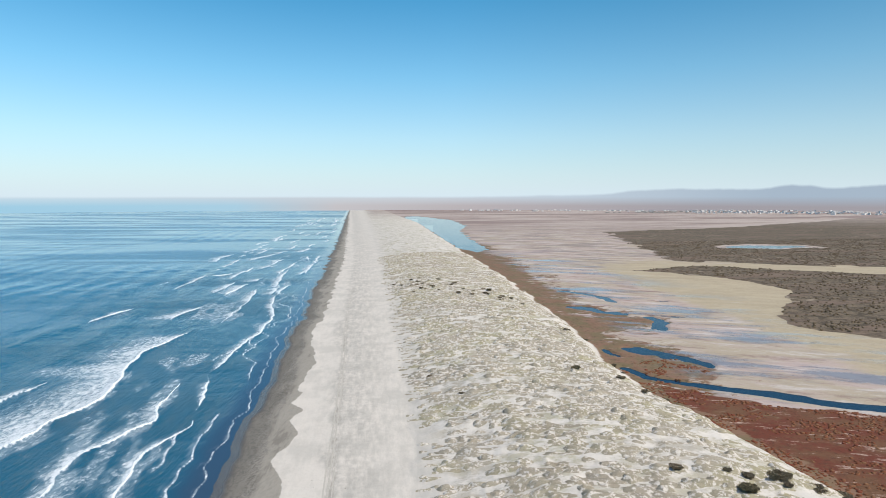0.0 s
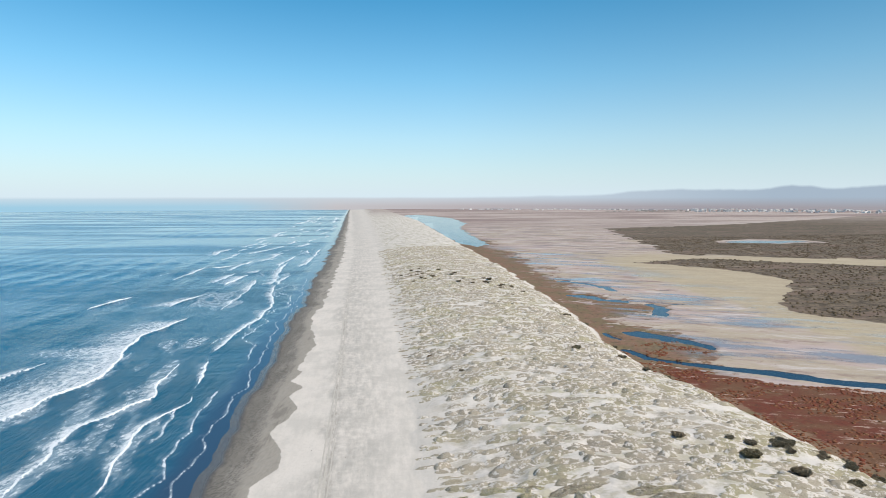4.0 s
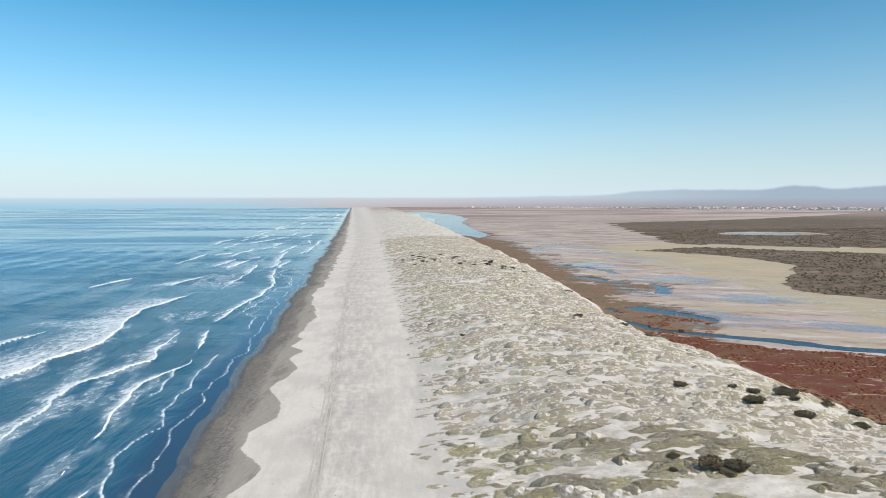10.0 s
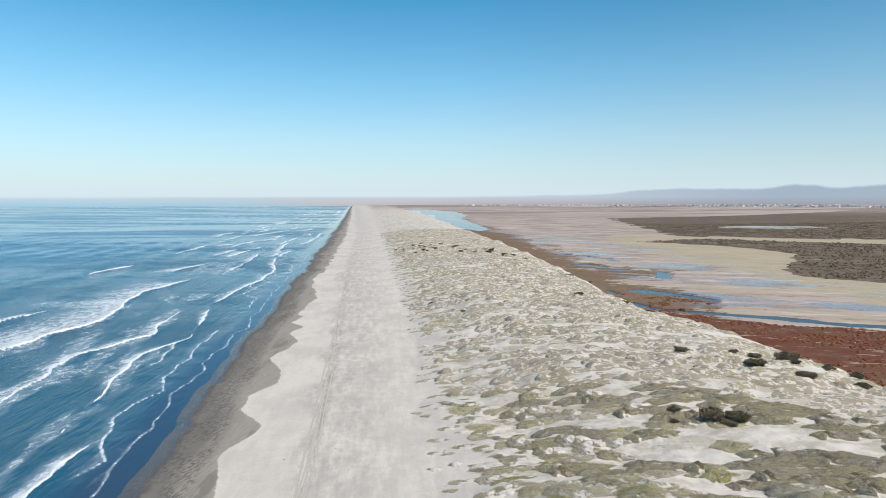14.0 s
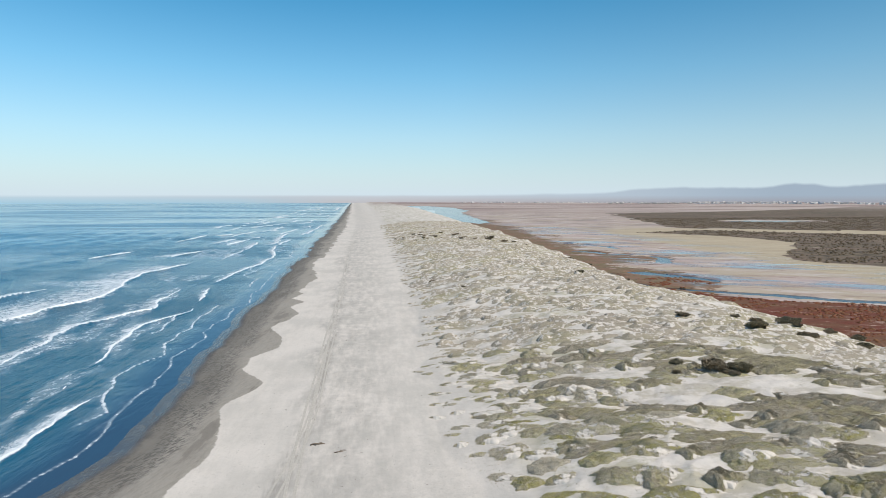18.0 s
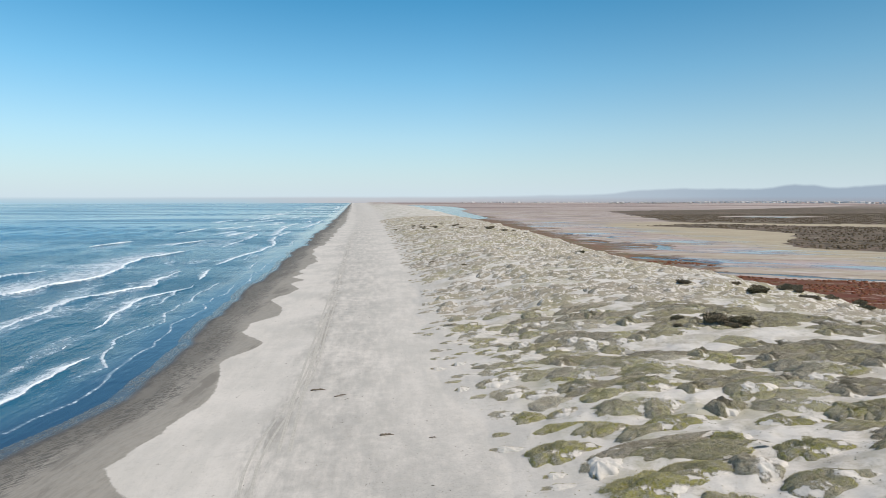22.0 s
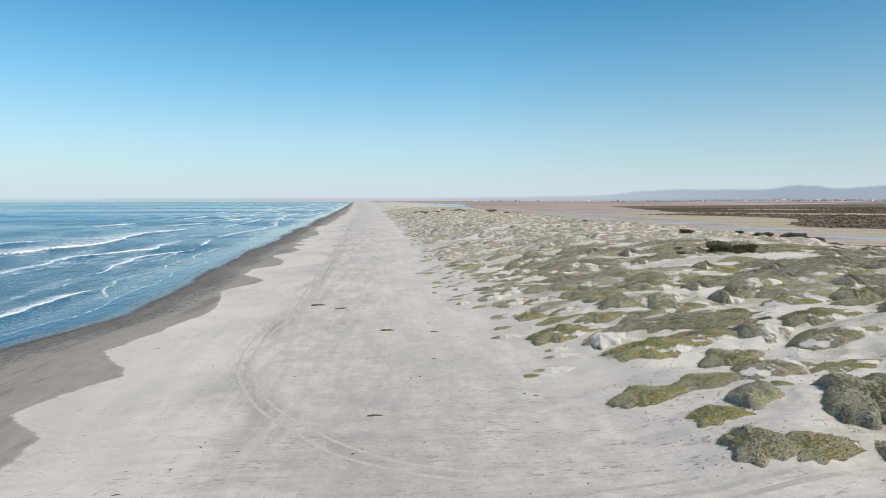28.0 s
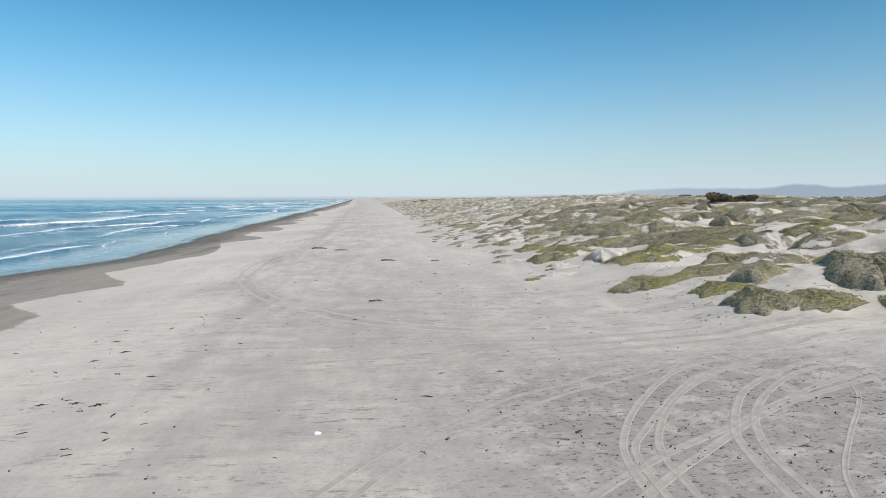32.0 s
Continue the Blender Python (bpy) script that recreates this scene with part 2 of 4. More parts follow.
    tan = m.mix(m.step(m.math("ADD", m.math("MULTIPLY", mid, 0.3), m.math("MULTIPLY", nb, 0.7)), 0.36, 0.66), (0.433, 0.361, 0.251), (0.340, 0.276, 0.191))
    flat = m.mix(m.step(m.math("MULTIPLY_ADD", m.math("SUBTRACT", na, 0.5), 2.0, m.attr("tan")), 0.30, 0.70), flat, tan)
    col = m.mix(m.attr("flat"), col, flat)
    col = m.mix(m.step(m.math("MULTIPLY_ADD", m.math("SUBTRACT", redn, 0.5), 1.7, m.attr("red")), 0.36, 0.62), col, redcol)
    brown = m.mix(m.step(m.noise(0.06, 7, 0.72), 0.42, 0.60), (0.212, 0.123, 0.081), (0.162, 0.123, 0.068))
    brown = m.mix(m.step(m.noise(0.3, 8, 0.8), 0.50, 0.66), brown, (0.081, 0.058, 0.036))
    brown = m.mix(m.step(salt, 0.62, 0.68), brown, (0.357, 0.281, 0.221))
    col = m.mix(m.math("MULTIPLY", m.step(m.attr("brown"), 0.01, 0.12), m.step(m.math("MULTIPLY_ADD", m.math("SUBTRACT", redn, 0.5), 3.0, m.attr("brown")), 0.40, 0.66)), col, brown)
    scrubn = m.noise(0.10, 9, 0.82)
    scrub = m.mix(m.step(scrubn, 0.40, 0.60), (0.059, 0.045, 0.030), (0.174, 0.133, 0.091))
    scrub = m.mix(m.math("MULTIPLY", m.step(m.noise(0.012, 8, 0.7, stretch=(0.5, 1.6, 1)), 0.48, 0.64), 0.7), scrub, (0.187, 0.128, 0.098))
    trail = m.noise(0.006, 3, 0.5, stretch=(0.5, 1.3, 1))
    scrub = m.mix(m.math("MULTIPLY", m.step(m.math("ABSOLUTE", m.math("SUBTRACT", trail, 0.5)), 0.0035, 0.0015), 0.6), scrub, (0.340, 0.281, 0.212))
    col = m.mix(m.step(m.math("MULTIPLY_ADD", m.math("SUBTRACT", scrubn, 0.5), 0.9, m.attr("scrub")), 0.38, 0.62), col, scrub)
    far = m.attr("far")
    farn, farm = m.noise(0.0022, 9, 0.68, stretch=(0.35, 1.5, 1)), m.noise(0.012, 8, 0.75, stretch=(0.4, 1.5, 1))
    # distant plain in lightened colours that carry the haze
    hazed_plain = m.mix(m.step(farn, 0.44, 0.58), (0.42, 0.345, 0.30), (0.25, 0.185, 0.165))
    col = m.mix(far, col, m.mix(m.math("MULTIPLY", m.step(farm, 0.50, 0.62), 0.5), hazed_plain, (0.17, 0.13, 0.11)))
    shine = m.math("MAXIMUM", m.step(wet, 0.90, 0.985), m.math("MULTIPLY", m.math("MULTIPLY", m.attr("flat"), m.math("SUBTRACT", 1.0, m.attr("scrub"))), m.math("MULTIPLY", m.attr("mud"), mud)))
    dull = m.math("SUBTRACT", 1.0, shine)
    n1 = m.bump(m.math("MULTIPLY", fine, dull), 0.4, 0.09)
    n2 = m.bump(marks, 0.6, 0.10, m.bump(m.math("MULTIPLY", mid, dull), 0.4, 0.35, n1))
    rough = m.mix(shine, (0.9, 0.9, 0.9), (0.12, 0.12, 0.12))
    return m.finish(col, rough, n2, m.math("MULTIPLY_ADD", shine, 0.3, 0.2))


def sea_material():
    m = Nodes("sea_water")
    shore, foam, film = m.attr("shore"), m.attr("foam"), m.attr("film")
    murk = m.noise(0.02, 5, 0.6, stretch=(1, 0.4, 1))
    col = m.mix(m.step(m.math("MULTIPLY_ADD", m.math("SUBTRACT", murk, 0.5), 0.5, shore), 0.0, 0.9), (0.006, 0.110, 0.210), (0.009, 0.080, 0.137))
    # blue of the reflected sky mixed into the colour of the thin water edge
    col = m.mix(m.step(film, 0.2, 0.95), col, (0.028, 0.062, 0.108))
    lace = m.noise(0.42, 9, 0.74, stretch=(1, 0.55, 1), turn=0.3)
    lace2 = m.noise(1.7, 7, 0.78, stretch=(1, 0.6, 1))
    f = m.math("ADD", foam, m.math("ADD", m.math("MULTIPLY_ADD", lace, 1.9, -0.95), m.math("MULTIPLY_ADD", lace2, 1.1, -0.55)))
    f = m.math("MULTIPLY", m.step(f, 0.42, 0.92), m.step(foam, 0.03, 0.2))
    veil = m.math("MULTIPLY", m.step(m.math("MULTIPLY_ADD", m.math("SUBTRACT", m.noise(0.3, 8, 0.75, stretch=(1, 0.25, 1), turn=0.2), 0.5), 1.6, foam), 0.12, 0.75), m.step(foam, 0.02, 0.12))
    col = m.mix(m.math("MULTIPLY", veil, 0.34), col, (0.62, 0.70, 0.73))
    colf = m.mix(m.math("MULTIPLY", f, m.math("MULTIPLY_ADD", lace2, 0.5, 0.55)), col, (0.80, 0.82, 0.83))
    slick = m.noise(0.004, 6, 0.62, stretch=(0.35, 1.6, 1), turn=0.1)
    calm = m.math("MULTIPLY", m.math("SUBTRACT", 1.0, m.attr("calm")), m.math("MULTIPLY_ADD", m.step(slick, 0.42, 0.6), 0.5, 0.5))
    rip = m.noise(0.62, 6, 0.62, stretch=(1, 0.28, 1), turn=0.25)
    rip2 = m.noise(0.13, 6, 0.62, stretch=(1, 0.16, 1), turn=0.12)
    nrm = m.bump(m.math("MULTIPLY", rip2, calm), 1.0, 2.0, m.bump(m.math("MULTIPLY", rip, calm), 1.0, 0.75))
    rough = m.math("ADD", m.math("MULTIPLY", f, 0.6), m.math("MULTIPLY", m.math("MULTIPLY_ADD", m.step(slick, 0.42, 0.6), 0.12, 0.12), m.math("SUBTRACT", 1.0, m.math("MULTIPLY", film, 0.7))))
    m.bsdf.inputs["IOR"].default_value = 1.33
    return m.finish(colf, rough, nrm, 0.5)


def plain(name, a, b, scale, rough=0.85, bump=0.4, dist=0.05, spec=0.2, vary=0.0):
    m = Nodes(name)
    t = m.noise(scale, 6, 0.65)
    col = m.mix(m.step(t, 0.35, 0.65), a, b)
    if vary:
        col = m.mix(m.math("MULTIPLY", m.random(), vary), col, tuple(x * 0.45 for x in a))
    return m.finish(col, rough, m.bump(t, bump, dist), spec)


def mound_material(name, dry, green, dark=0.56):
    m = Nodes(name)
    g = m.attr("cover")
    big, mid = m.noise(0.55, 4, 0.6), m.noise(1.9, 6, 0.75)
    fine = m.noise(7.0, 6, 0.8)
    kind = m.random()
    leaf = m.mix(m.step(m.math("ADD", m.math("MULTIPLY", kind, 0.6), m.math("MULTIPLY_ADD", big, 1.6, -0.6)), 0.35, 0.65), dry, green)
    leaf = m.mix(m.math("MULTIPLY", m.step(mid, 0.54, 0.46), 0.6), leaf, (0.46, 0.41, 0.31))
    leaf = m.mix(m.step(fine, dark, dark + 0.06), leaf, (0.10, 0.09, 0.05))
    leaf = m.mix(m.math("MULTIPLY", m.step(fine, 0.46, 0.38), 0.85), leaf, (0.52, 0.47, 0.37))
    sand = m.mix(m.step(mid, 0.4, 0.7), DRY, DRY2)
    sand = m.mix(m.math("MULTIPLY", m.step(fine, 0.60, 0.66), m.step(g, -0.2, 0.4)), sand, (0.22, 0.19, 0.14))
    edge = m.math("ADD", g, m.math("ADD", m.math("MULTIPLY_ADD", mid, 1.5, -0.75), m.math("MULTIPLY_ADD", fine, 1.3, -0.65)))
    mask = m.step(edge, 0.30, 0.36)
    relief = m.math("MULTIPLY", mask, m.math("MULTIPLY_ADD", fine, 0.35, m.math("MULTIPLY_ADD", mid, 0.5, 0.3)))
    return m.finish(m.mix(mask, sand, leaf), 0.9, m.bump(relief, 1.0, 0.6), 0.15)


def leaf_material(name, a, b, c):
    m = Nodes(name)
    col = m.mix(m.island(), a, b)
    col = m.mix(m.step(m.random(), 0.45, 0.85), c, col)
    return m.finish(col, 0.7, None, 0.25)


def far_mound_material():
    m = Nodes("far_hummock_plants")
    big, fine = m.noise(0.5, 6, 0.72), m.noise(2.4, 6, 0.8)
    leaf = m.mix(m.step(m.noise(0.035, 5), 0.42, 0.62), (0.37, 0.325, 0.255), (0.345, 0.31, 0.195))
    leaf = m.mix(m.math("MULTIPLY", m.island(), 0.6), leaf, (0.30, 0.255, 0.19))
    leaf = m.mix(m.math("MULTIPLY", m.step(m.noise(0.018, 4), 0.5, 0.62), 0.6), leaf, (0.29, 0.25, 0.20))
    leaf = m.mix(m.math("MULTIPLY", m.step(fine, 0.54, 0.64), 0.75), leaf, (0.15, 0.13, 0.085))
    leaf = m.mix(m.math("MULTIPLY", m.step(fine, 0.44, 0.36), 0.8), leaf, (0.46, 0.42, 0.34))
    return m.finish(m.mix(m.step(big, 0.52, 0.56), leaf, DRY), 0.9, m.bump(fine, 0.8, 0.25), 0.15)


def lagoon_material():
    m = Nodes("still_lagoon_water")
    rip = m.noise(0.8, 4)
    m.bsdf.inputs["IOR"].default_value = 1.33
    return m.finish(m.mix(m.noise(0.02, 4), (0.001, 0.006, 0.02), (0.004, 0.018, 0.045)), 0.1, m.bump(rip, 0.6, 0.12), 0.5)


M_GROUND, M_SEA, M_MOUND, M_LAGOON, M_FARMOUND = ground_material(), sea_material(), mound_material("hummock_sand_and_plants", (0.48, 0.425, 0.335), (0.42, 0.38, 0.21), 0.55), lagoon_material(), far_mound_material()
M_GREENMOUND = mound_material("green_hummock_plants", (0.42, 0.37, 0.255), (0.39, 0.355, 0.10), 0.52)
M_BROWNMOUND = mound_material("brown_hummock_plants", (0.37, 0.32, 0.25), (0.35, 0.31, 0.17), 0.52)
M_BROWNTUFT = leaf_material("brown_beach_plant_leaves", (0.24, 0.205, 0.13), (0.42, 0.36, 0.26), (0.34, 0.29, 0.21))
M_FOAM = plain("breaking_foam", (0.86, 0.87, 0.87), (0.72, 0.76, 0.78), 1.2, 0.6, 0.8, 0.2)
M_TUFT = leaf_material("dune_plant_leaves", (0.42, 0.38, 0.18), (0.56, 0.50, 0.30), (0.54, 0.48, 0.37))
M_GREENTUFT = leaf_material("green_beach_plant_leaves", (0.23, 0.215, 0.055), (0.48, 0.43, 0.15), (0.36, 0.325, 0.18))
M_SHRUB = leaf_material("dark_shrub_leaves", (0.15, 0.125, 0.07), (0.36, 0.30, 0.19), (0.28, 0.225, 0.15))
M_STEM = plain("shrub_stem_bark", (0.07, 0.055, 0.04), (0.12, 0.10, 0.08), 8.0)
M_KELP = plain("dry_kelp", (0.035, 0.027, 0.02), (0.09, 0.07, 0.05), 9.0, 0.7, vary=0.5)
M_WOOD = plain("bleached_driftwood", (0.20, 0.16, 0.12), (0.11, 0.085, 0.065), 7.0, 0.85)
M_LITTER = plain("white_plastic", (0.82, 0.83, 0.84), (0.7, 0.72, 0.74), 4.0, 0.4)
M_DARKTRACK = plain("damp_pressed_sand", (0.41, 0.375, 0.325), (0.48, 0.44, 0.38), 1.6, 0.9, 0.4, 0.04)
M_TRACK = plain("pressed_sand", (0.42, 0.39, 0.345), (0.35, 0.325, 0.285), 1.4, 0.9, 0.4, 0.04)
M_WALL = plain("pale_house_wall", (0.85, 0.83, 0.80), (0.7, 0.68, 0.65), 0.3, vary=0.45)
M_ROOF = plain("far_roof", (0.55, 0.5, 0.46), (0.75, 0.73, 0.71), 0.3, vary=0.4)
M_WOODS = plain("far_trees", (0.17, 0.165, 0.145), (0.24, 0.22, 0.20), 0.1)


# ---- shape of the land ----
def lattice(ix, iy, seed):
    h = (ix.astype(np.int64) * 374761393 + iy.astype(np.int64) * 668265263 + seed * 974634077) & 0x7FFFFFFF
    h = ((h ^ (h >> 13)) * 1274126177) & 0x7FFFFFFF
    return ((h ^ (h >> 16)) & 0xFFFF) / 65535.0


def vnoise(x, y, seed=0):
    x, y = np.asarray(x, float), np.asarray(y, float)
    ix, iy = np.floor(x), np.floor(y)
    fx, fy = x - ix, y - iy
    fx, fy = fx * fx * fx * (fx * (fx * 6 - 15) + 10), fy * fy * fy * (fy * (fy * 6 - 15) + 10)
    a, b = lattice(ix, iy, seed), lattice(ix + 1, iy, seed)
    c, d = lattice(ix, iy + 1, seed), lattice(ix + 1, iy + 1, seed)
    return (a + (b - a) * fx) * (1 - fy) + (c + (d - c) * fx) * fy


def fbm(x, y, seed=0, octaves=4, gain=0.5):
    total, amp, norm = 0.0, 1.0, 0.0
    for k in range(octaves):
        total = total + amp * (vnoise(x * 2 ** k + 17.3 * k, y * 2 ** k - 9.1 * k, seed + k) - 0.5)
        norm, amp = norm + amp, amp * gain
    return total / norm * 2


def smooth(v, lo, hi):
    t = np.clip((v - lo) / (hi - lo), 0, 1)
    return t * t * (3 - 2 * t)


def shoreline(y):
    base = np.interp(y, [-400, 60, 100, 110, 121, 140, 160, 190, 215, 245, 285, 330, 363, 412, 433, 540, 610, 834, 1830, 3200, 5000],
                     [-76, -66, -57, -53, -49, -48, -46.5, -48, -48, -46.5, -44, -41.5, -42.5, -38, -40, -32.5, -33, -23, 10, 49, 110])
    return base + fbm(y / 21, y * 0, 31, 3) * np.interp(y, [0, 300, 1200], [1.2, 3.0, 9])


def wet_edge(y):
    base = np.interp(y, [-400, 40, 49, 55, 62, 68, 74, 78, 87, 99, 116, 128, 138, 145, 153, 158, 171, 184, 195, 208, 227, 238, 251, 267, 280, 290, 306, 312, 341, 364, 414, 440, 505, 887, 2175, 5000],
                     [-44, -30, -29, -29, -34, -32, -28, -29, -35.5, -31, -26.5, -27, -30, -28, -23, -22, -28.5, -28, -21.5, -21.5, -27, -22, -18.5, -22.5, -18, -24, -19, -23.5, -17.5, -13.5, -19, -20, -13, 8, 45, 110])
    return base + fbm(y / 9, y * 0, 37, 3) * np.interp(y, [80, 300, 1500], [0.9, 2.4, 9.0])


def dune_toe(y):
    base = np.interp(y, [-400, 20, 36, 60, 90, 133, 190, 288, 409, 691, 1512, 2390, 5000], [10, 32, 25, 20, 20, 19.5, 24, 33, 39, 54, 92, 124, 220])
    return base + fbm(y / 13, y * 0, 41, 3) * 3.0


def dune_back(y):
    base = np.interp(y, [-400, 100, 190, 234, 261, 300, 337, 426, 672, 933, 1224, 2381, 5000], [170, 168, 165.5, 161, 155, 158, 166, 179, 204, 224, 244, 330, 400])
    return base + fbm(y / 30, y * 0, 43, 3) * 5.0


def inside(x, y, poly):
    """Signed distance to the polygon's edge, positive inside."""
    best, inn = np.full(np.shape(x), 1e9), np.zeros(np.shape(x), bool)
    for (x0, y0), (x1, y1) in zip(poly, poly[1:] + poly[:1]):
        ex, ey = x1 - x0, y1 - y0
        t = np.clip(((x - x0) * ex + (y - y0) * ey) / (ex * ex + ey * ey), 0, 1)
        best = np.minimum(best, np.hypot(x - x0 - t * ex, y - y0 - t * ey))
        cross = ((y0 > y) != (y1 > y)) & (x < (x1 - x0) * (y - y0) / (y1 - y0 + 1e-12) + x0)
        inn ^= cross
    return np.where(inn, best, -best)


def along(x, y, line):
    """Distance to a polyline and the share of its length there."""
    best, share = np.full(np.shape(x), 1e9), np.zeros(np.shape(x))
    for k, ((x0, y0), (x1, y1)) in enumerate(zip(line, line[1:])):
        ex, ey = x1 - x0, y1 - y0
        t = np.clip(((x - x0) * ex + (y - y0) * ey) / (ex * ex + ey * ey), 0, 1)
        d = np.hypot(x - x0 - t * ex, y - y0 - t * ey)
        share = np.where(d < best, (k + t) / (len(line) - 1), share)
        best = np.minimum(best, d)
    return best, share


SCRUB_A = [(620, 180), (390, 349), (360, 382), (365, 436), (437, 492), (491, 553), (486, 661), (414, 758), (543, 791), (728, 656), (1500, 420), (1500, 0)]
SCRUB_B = [(530, 895), (555, 845), (807, 728), (1700, 440), (4990, 300), (4990, 2600), (2600, 2500), (1400, 1850), (800, 1640), (687, 1316), (604, 1021)]
LAGOON = [(246, 1162), (258, 1071), (293, 1113), (327, 1302), (343, 1499), (393, 1824), (479, 2122), (539, 2688), (470, 3300), (380, 3300), (324, 2590), (310, 2066), (277, 1635), (256, 1351)]
POND = [(790, 1075), (900, 1040), (985, 1055), (985, 1110), (900, 1130), (815, 1115)]
CHANNEL = [(420, 165), (330, 203), (262, 233), (244, 242), (229, 255), (211, 269), (192, 282), (173, 299), (168, 318)]
RED = [(150, 215), (163, 262), (174, 284), (192, 268), (226, 241), (260, 219), (330, 190), (420, 155), (420, 60), (150, 60)]
POOLS = [([(200, 357), (212, 340), (224, 321)], 6.0), ([(255, 447), (251, 415)], 5.0), ([(178, 345), (172, 362)], 2.5), ([(214, 520), (250, 470)], 4.0), ([(240, 600), (270, 540)], 5.0)]
LANE = [(12, 38), (4, 41.5), (-2, 46), (-5, 50), (-9, 56), (-12, 63), (-14.6, 74), (-14.5, 86), (-11, 110), (-7.8, 135), (-6.6, 165), (-4.0, 215), (-0.2, 311), (7.0, 500), (16.7, 658)]
LAGOON_LEVEL, SEA_LEVEL = -1.95, -2.0


def zones(x, y):
    """The kinds of ground at each place."""
    wx = x + fbm(x / 40, y / 40, 51, 4) * 16
    wy = y + fbm(x / 40 + 50, y / 40, 52, 4) * 16
    toe, back, wet, shore = dune_toe(y), dune_back(y), wet_edge(y), shoreline(y)
    z = {}
    z["u"] = (x - toe) / (back - toe)
    z["marsh"] = smooth(x - back, -1, 4)
    z["scrub"] = np.maximum(smooth(inside(wx, wy, SCRUB_A), -3, 3), smooth(inside(x + (wx - x) * 2, y + (wy - y) * 2, SCRUB_B), -8, 8)) * z["marsh"]
    z["red"] = smooth(inside(wx, wy, RED), -4, 6) * z["marsh"]
    belt = np.interp(y, [0, 200, 260, 320, 400, 520, 800, 1200, 2500], [30, 30, 44, 66, 58, 60, 60, 80, 110])
    z["brown"] = (1 - smooth(x - back + (wx - x) * 2.2 + fbm(x / 90, y / 150, 59, 4) * 40, belt * 0.4, belt * 1.3)) * z["marsh"] * (1 - 0.8 * z["red"]) * smooth(y, 60, 200)
    z["brown"] = np.maximum(z["brown"], (1 - smooth(x - back, 5, 15)) * z["marsh"])
    z["far"] = smooth(np.hypot(x, y), 1500, 2600) * z["marsh"] * (1 - z["scrub"])
    # dunes past 2.3 km fade to the same haze-paled colours
    z["far"] = np.maximum(z["far"], 0.75 * smooth(np.hypot(x, y), 2300, 4200) * smooth(x - toe, 0, 60))
    water = smooth(inside(wx, wy, LAGOON), -6, 8)
    water = np.maximum(water, smooth(inside(wx, wy, POND), -4, 6))
    d, s = along(x + (wx - x) * 0.45, y + (wy - y) * 0.45, CHANNEL)
    water = np.maximum(water, 1 - smooth(d, 3.4 * (1 - s * 0.6), 9.0 * (1 - s * 0.5)))
    for line, r in POOLS:
        d, s = along(x + (wx - x) * 1.1, y + (wy - y) * 1.1, line)
        water = np.maximum(water, 1 - smooth(d, r * 0.5, r * 1.6))
    thin = fbm((x * 0.44 + y * 0.9) / 16, (y * 0.44 - x * 0.9) / 60, 57, 6, 0.6)
    streaks = smooth(thin, 0.42, 0.6) * smooth(x - back, 40, 80) * (1 - smooth(y, 560, 760)) * smooth(y, 260, 330) * (1 - smooth(x, 300, 420))
    z["water"] = np.maximum(water, streaks * 0.9) * z["marsh"] * (1 - z["scrub"])
    z["water"] = np.maximum(z["water"], smooth(inside(wx, wy, POND), -4, 6) * z["marsh"])
    z["scrub"] = z["scrub"] * (1 - smooth(inside(wx, wy, POND), -30, -5))
    z["dune"] = smooth(z["u"], 0.02, 0.12) * (1 - smooth(z["u"], 0.93, 0.99)) * (0.75 + 0.25 * smooth(np.hypot(x, y), 150, 330))
    z["wet"] = smooth(wet - x, -0.9, 1.3) * 0.5 + smooth(shore - x, -19, -1.5) * 0.5
    z["lane"] = 1 - smooth(np.abs(along(x, y, LANE)[0]), 0.5, 2.8)
    z["lane"] = z["lane"] * smooth(y, 38, 56) * (1 - 0.6 * smooth(y, 250, 600))
    z["grey"] = smooth(x, wet + 13, wet + 19) * (1 - 0.75 * smooth(x, wet + 26, toe - 4))
    z["speck"] = (smooth(x, 0, 9) * (1 - smooth(y, 24, 34)) + 0.30 * smooth(x, -14, 2) * (1 - smooth(y, 60, 140))) * (1 - smooth(z["u"], -0.02, 0.02))
    z["flat"] = z["marsh"]
    z["near"] = (1 - smooth(y, 44, 80)) * (0.45 + 0.55 * smooth(x, -22, -6))
    z["tan"] = smooth(x - back, 110, 200) * smooth(x + y * 0.35, 340, 420) * (1 - 0.8 * smooth(y, 640, 1000))
    z["mud"] = smooth(x - back, 20, 50) * (1 - smooth(y, 900, 1200)) * (1 - smooth(x, 330, 450)) * (1 - z["red"])
    return z


# low swells of blown sand round the hummocks next to the beach
APRONS = [(31.5, 37.2, 4.5, 1.0), (29, 50.5, 5, 0.5), (30.5, 43.6, 3.5, 0.4), (35, 62, 7, 0.6), (28, 75.5, 5, 0.4), (42, 41, 5, 0.7), (42, 51, 5, 0.4), (19.3, 61.6, 1.5, 0.2), (23, 85, 3, 0.25)]


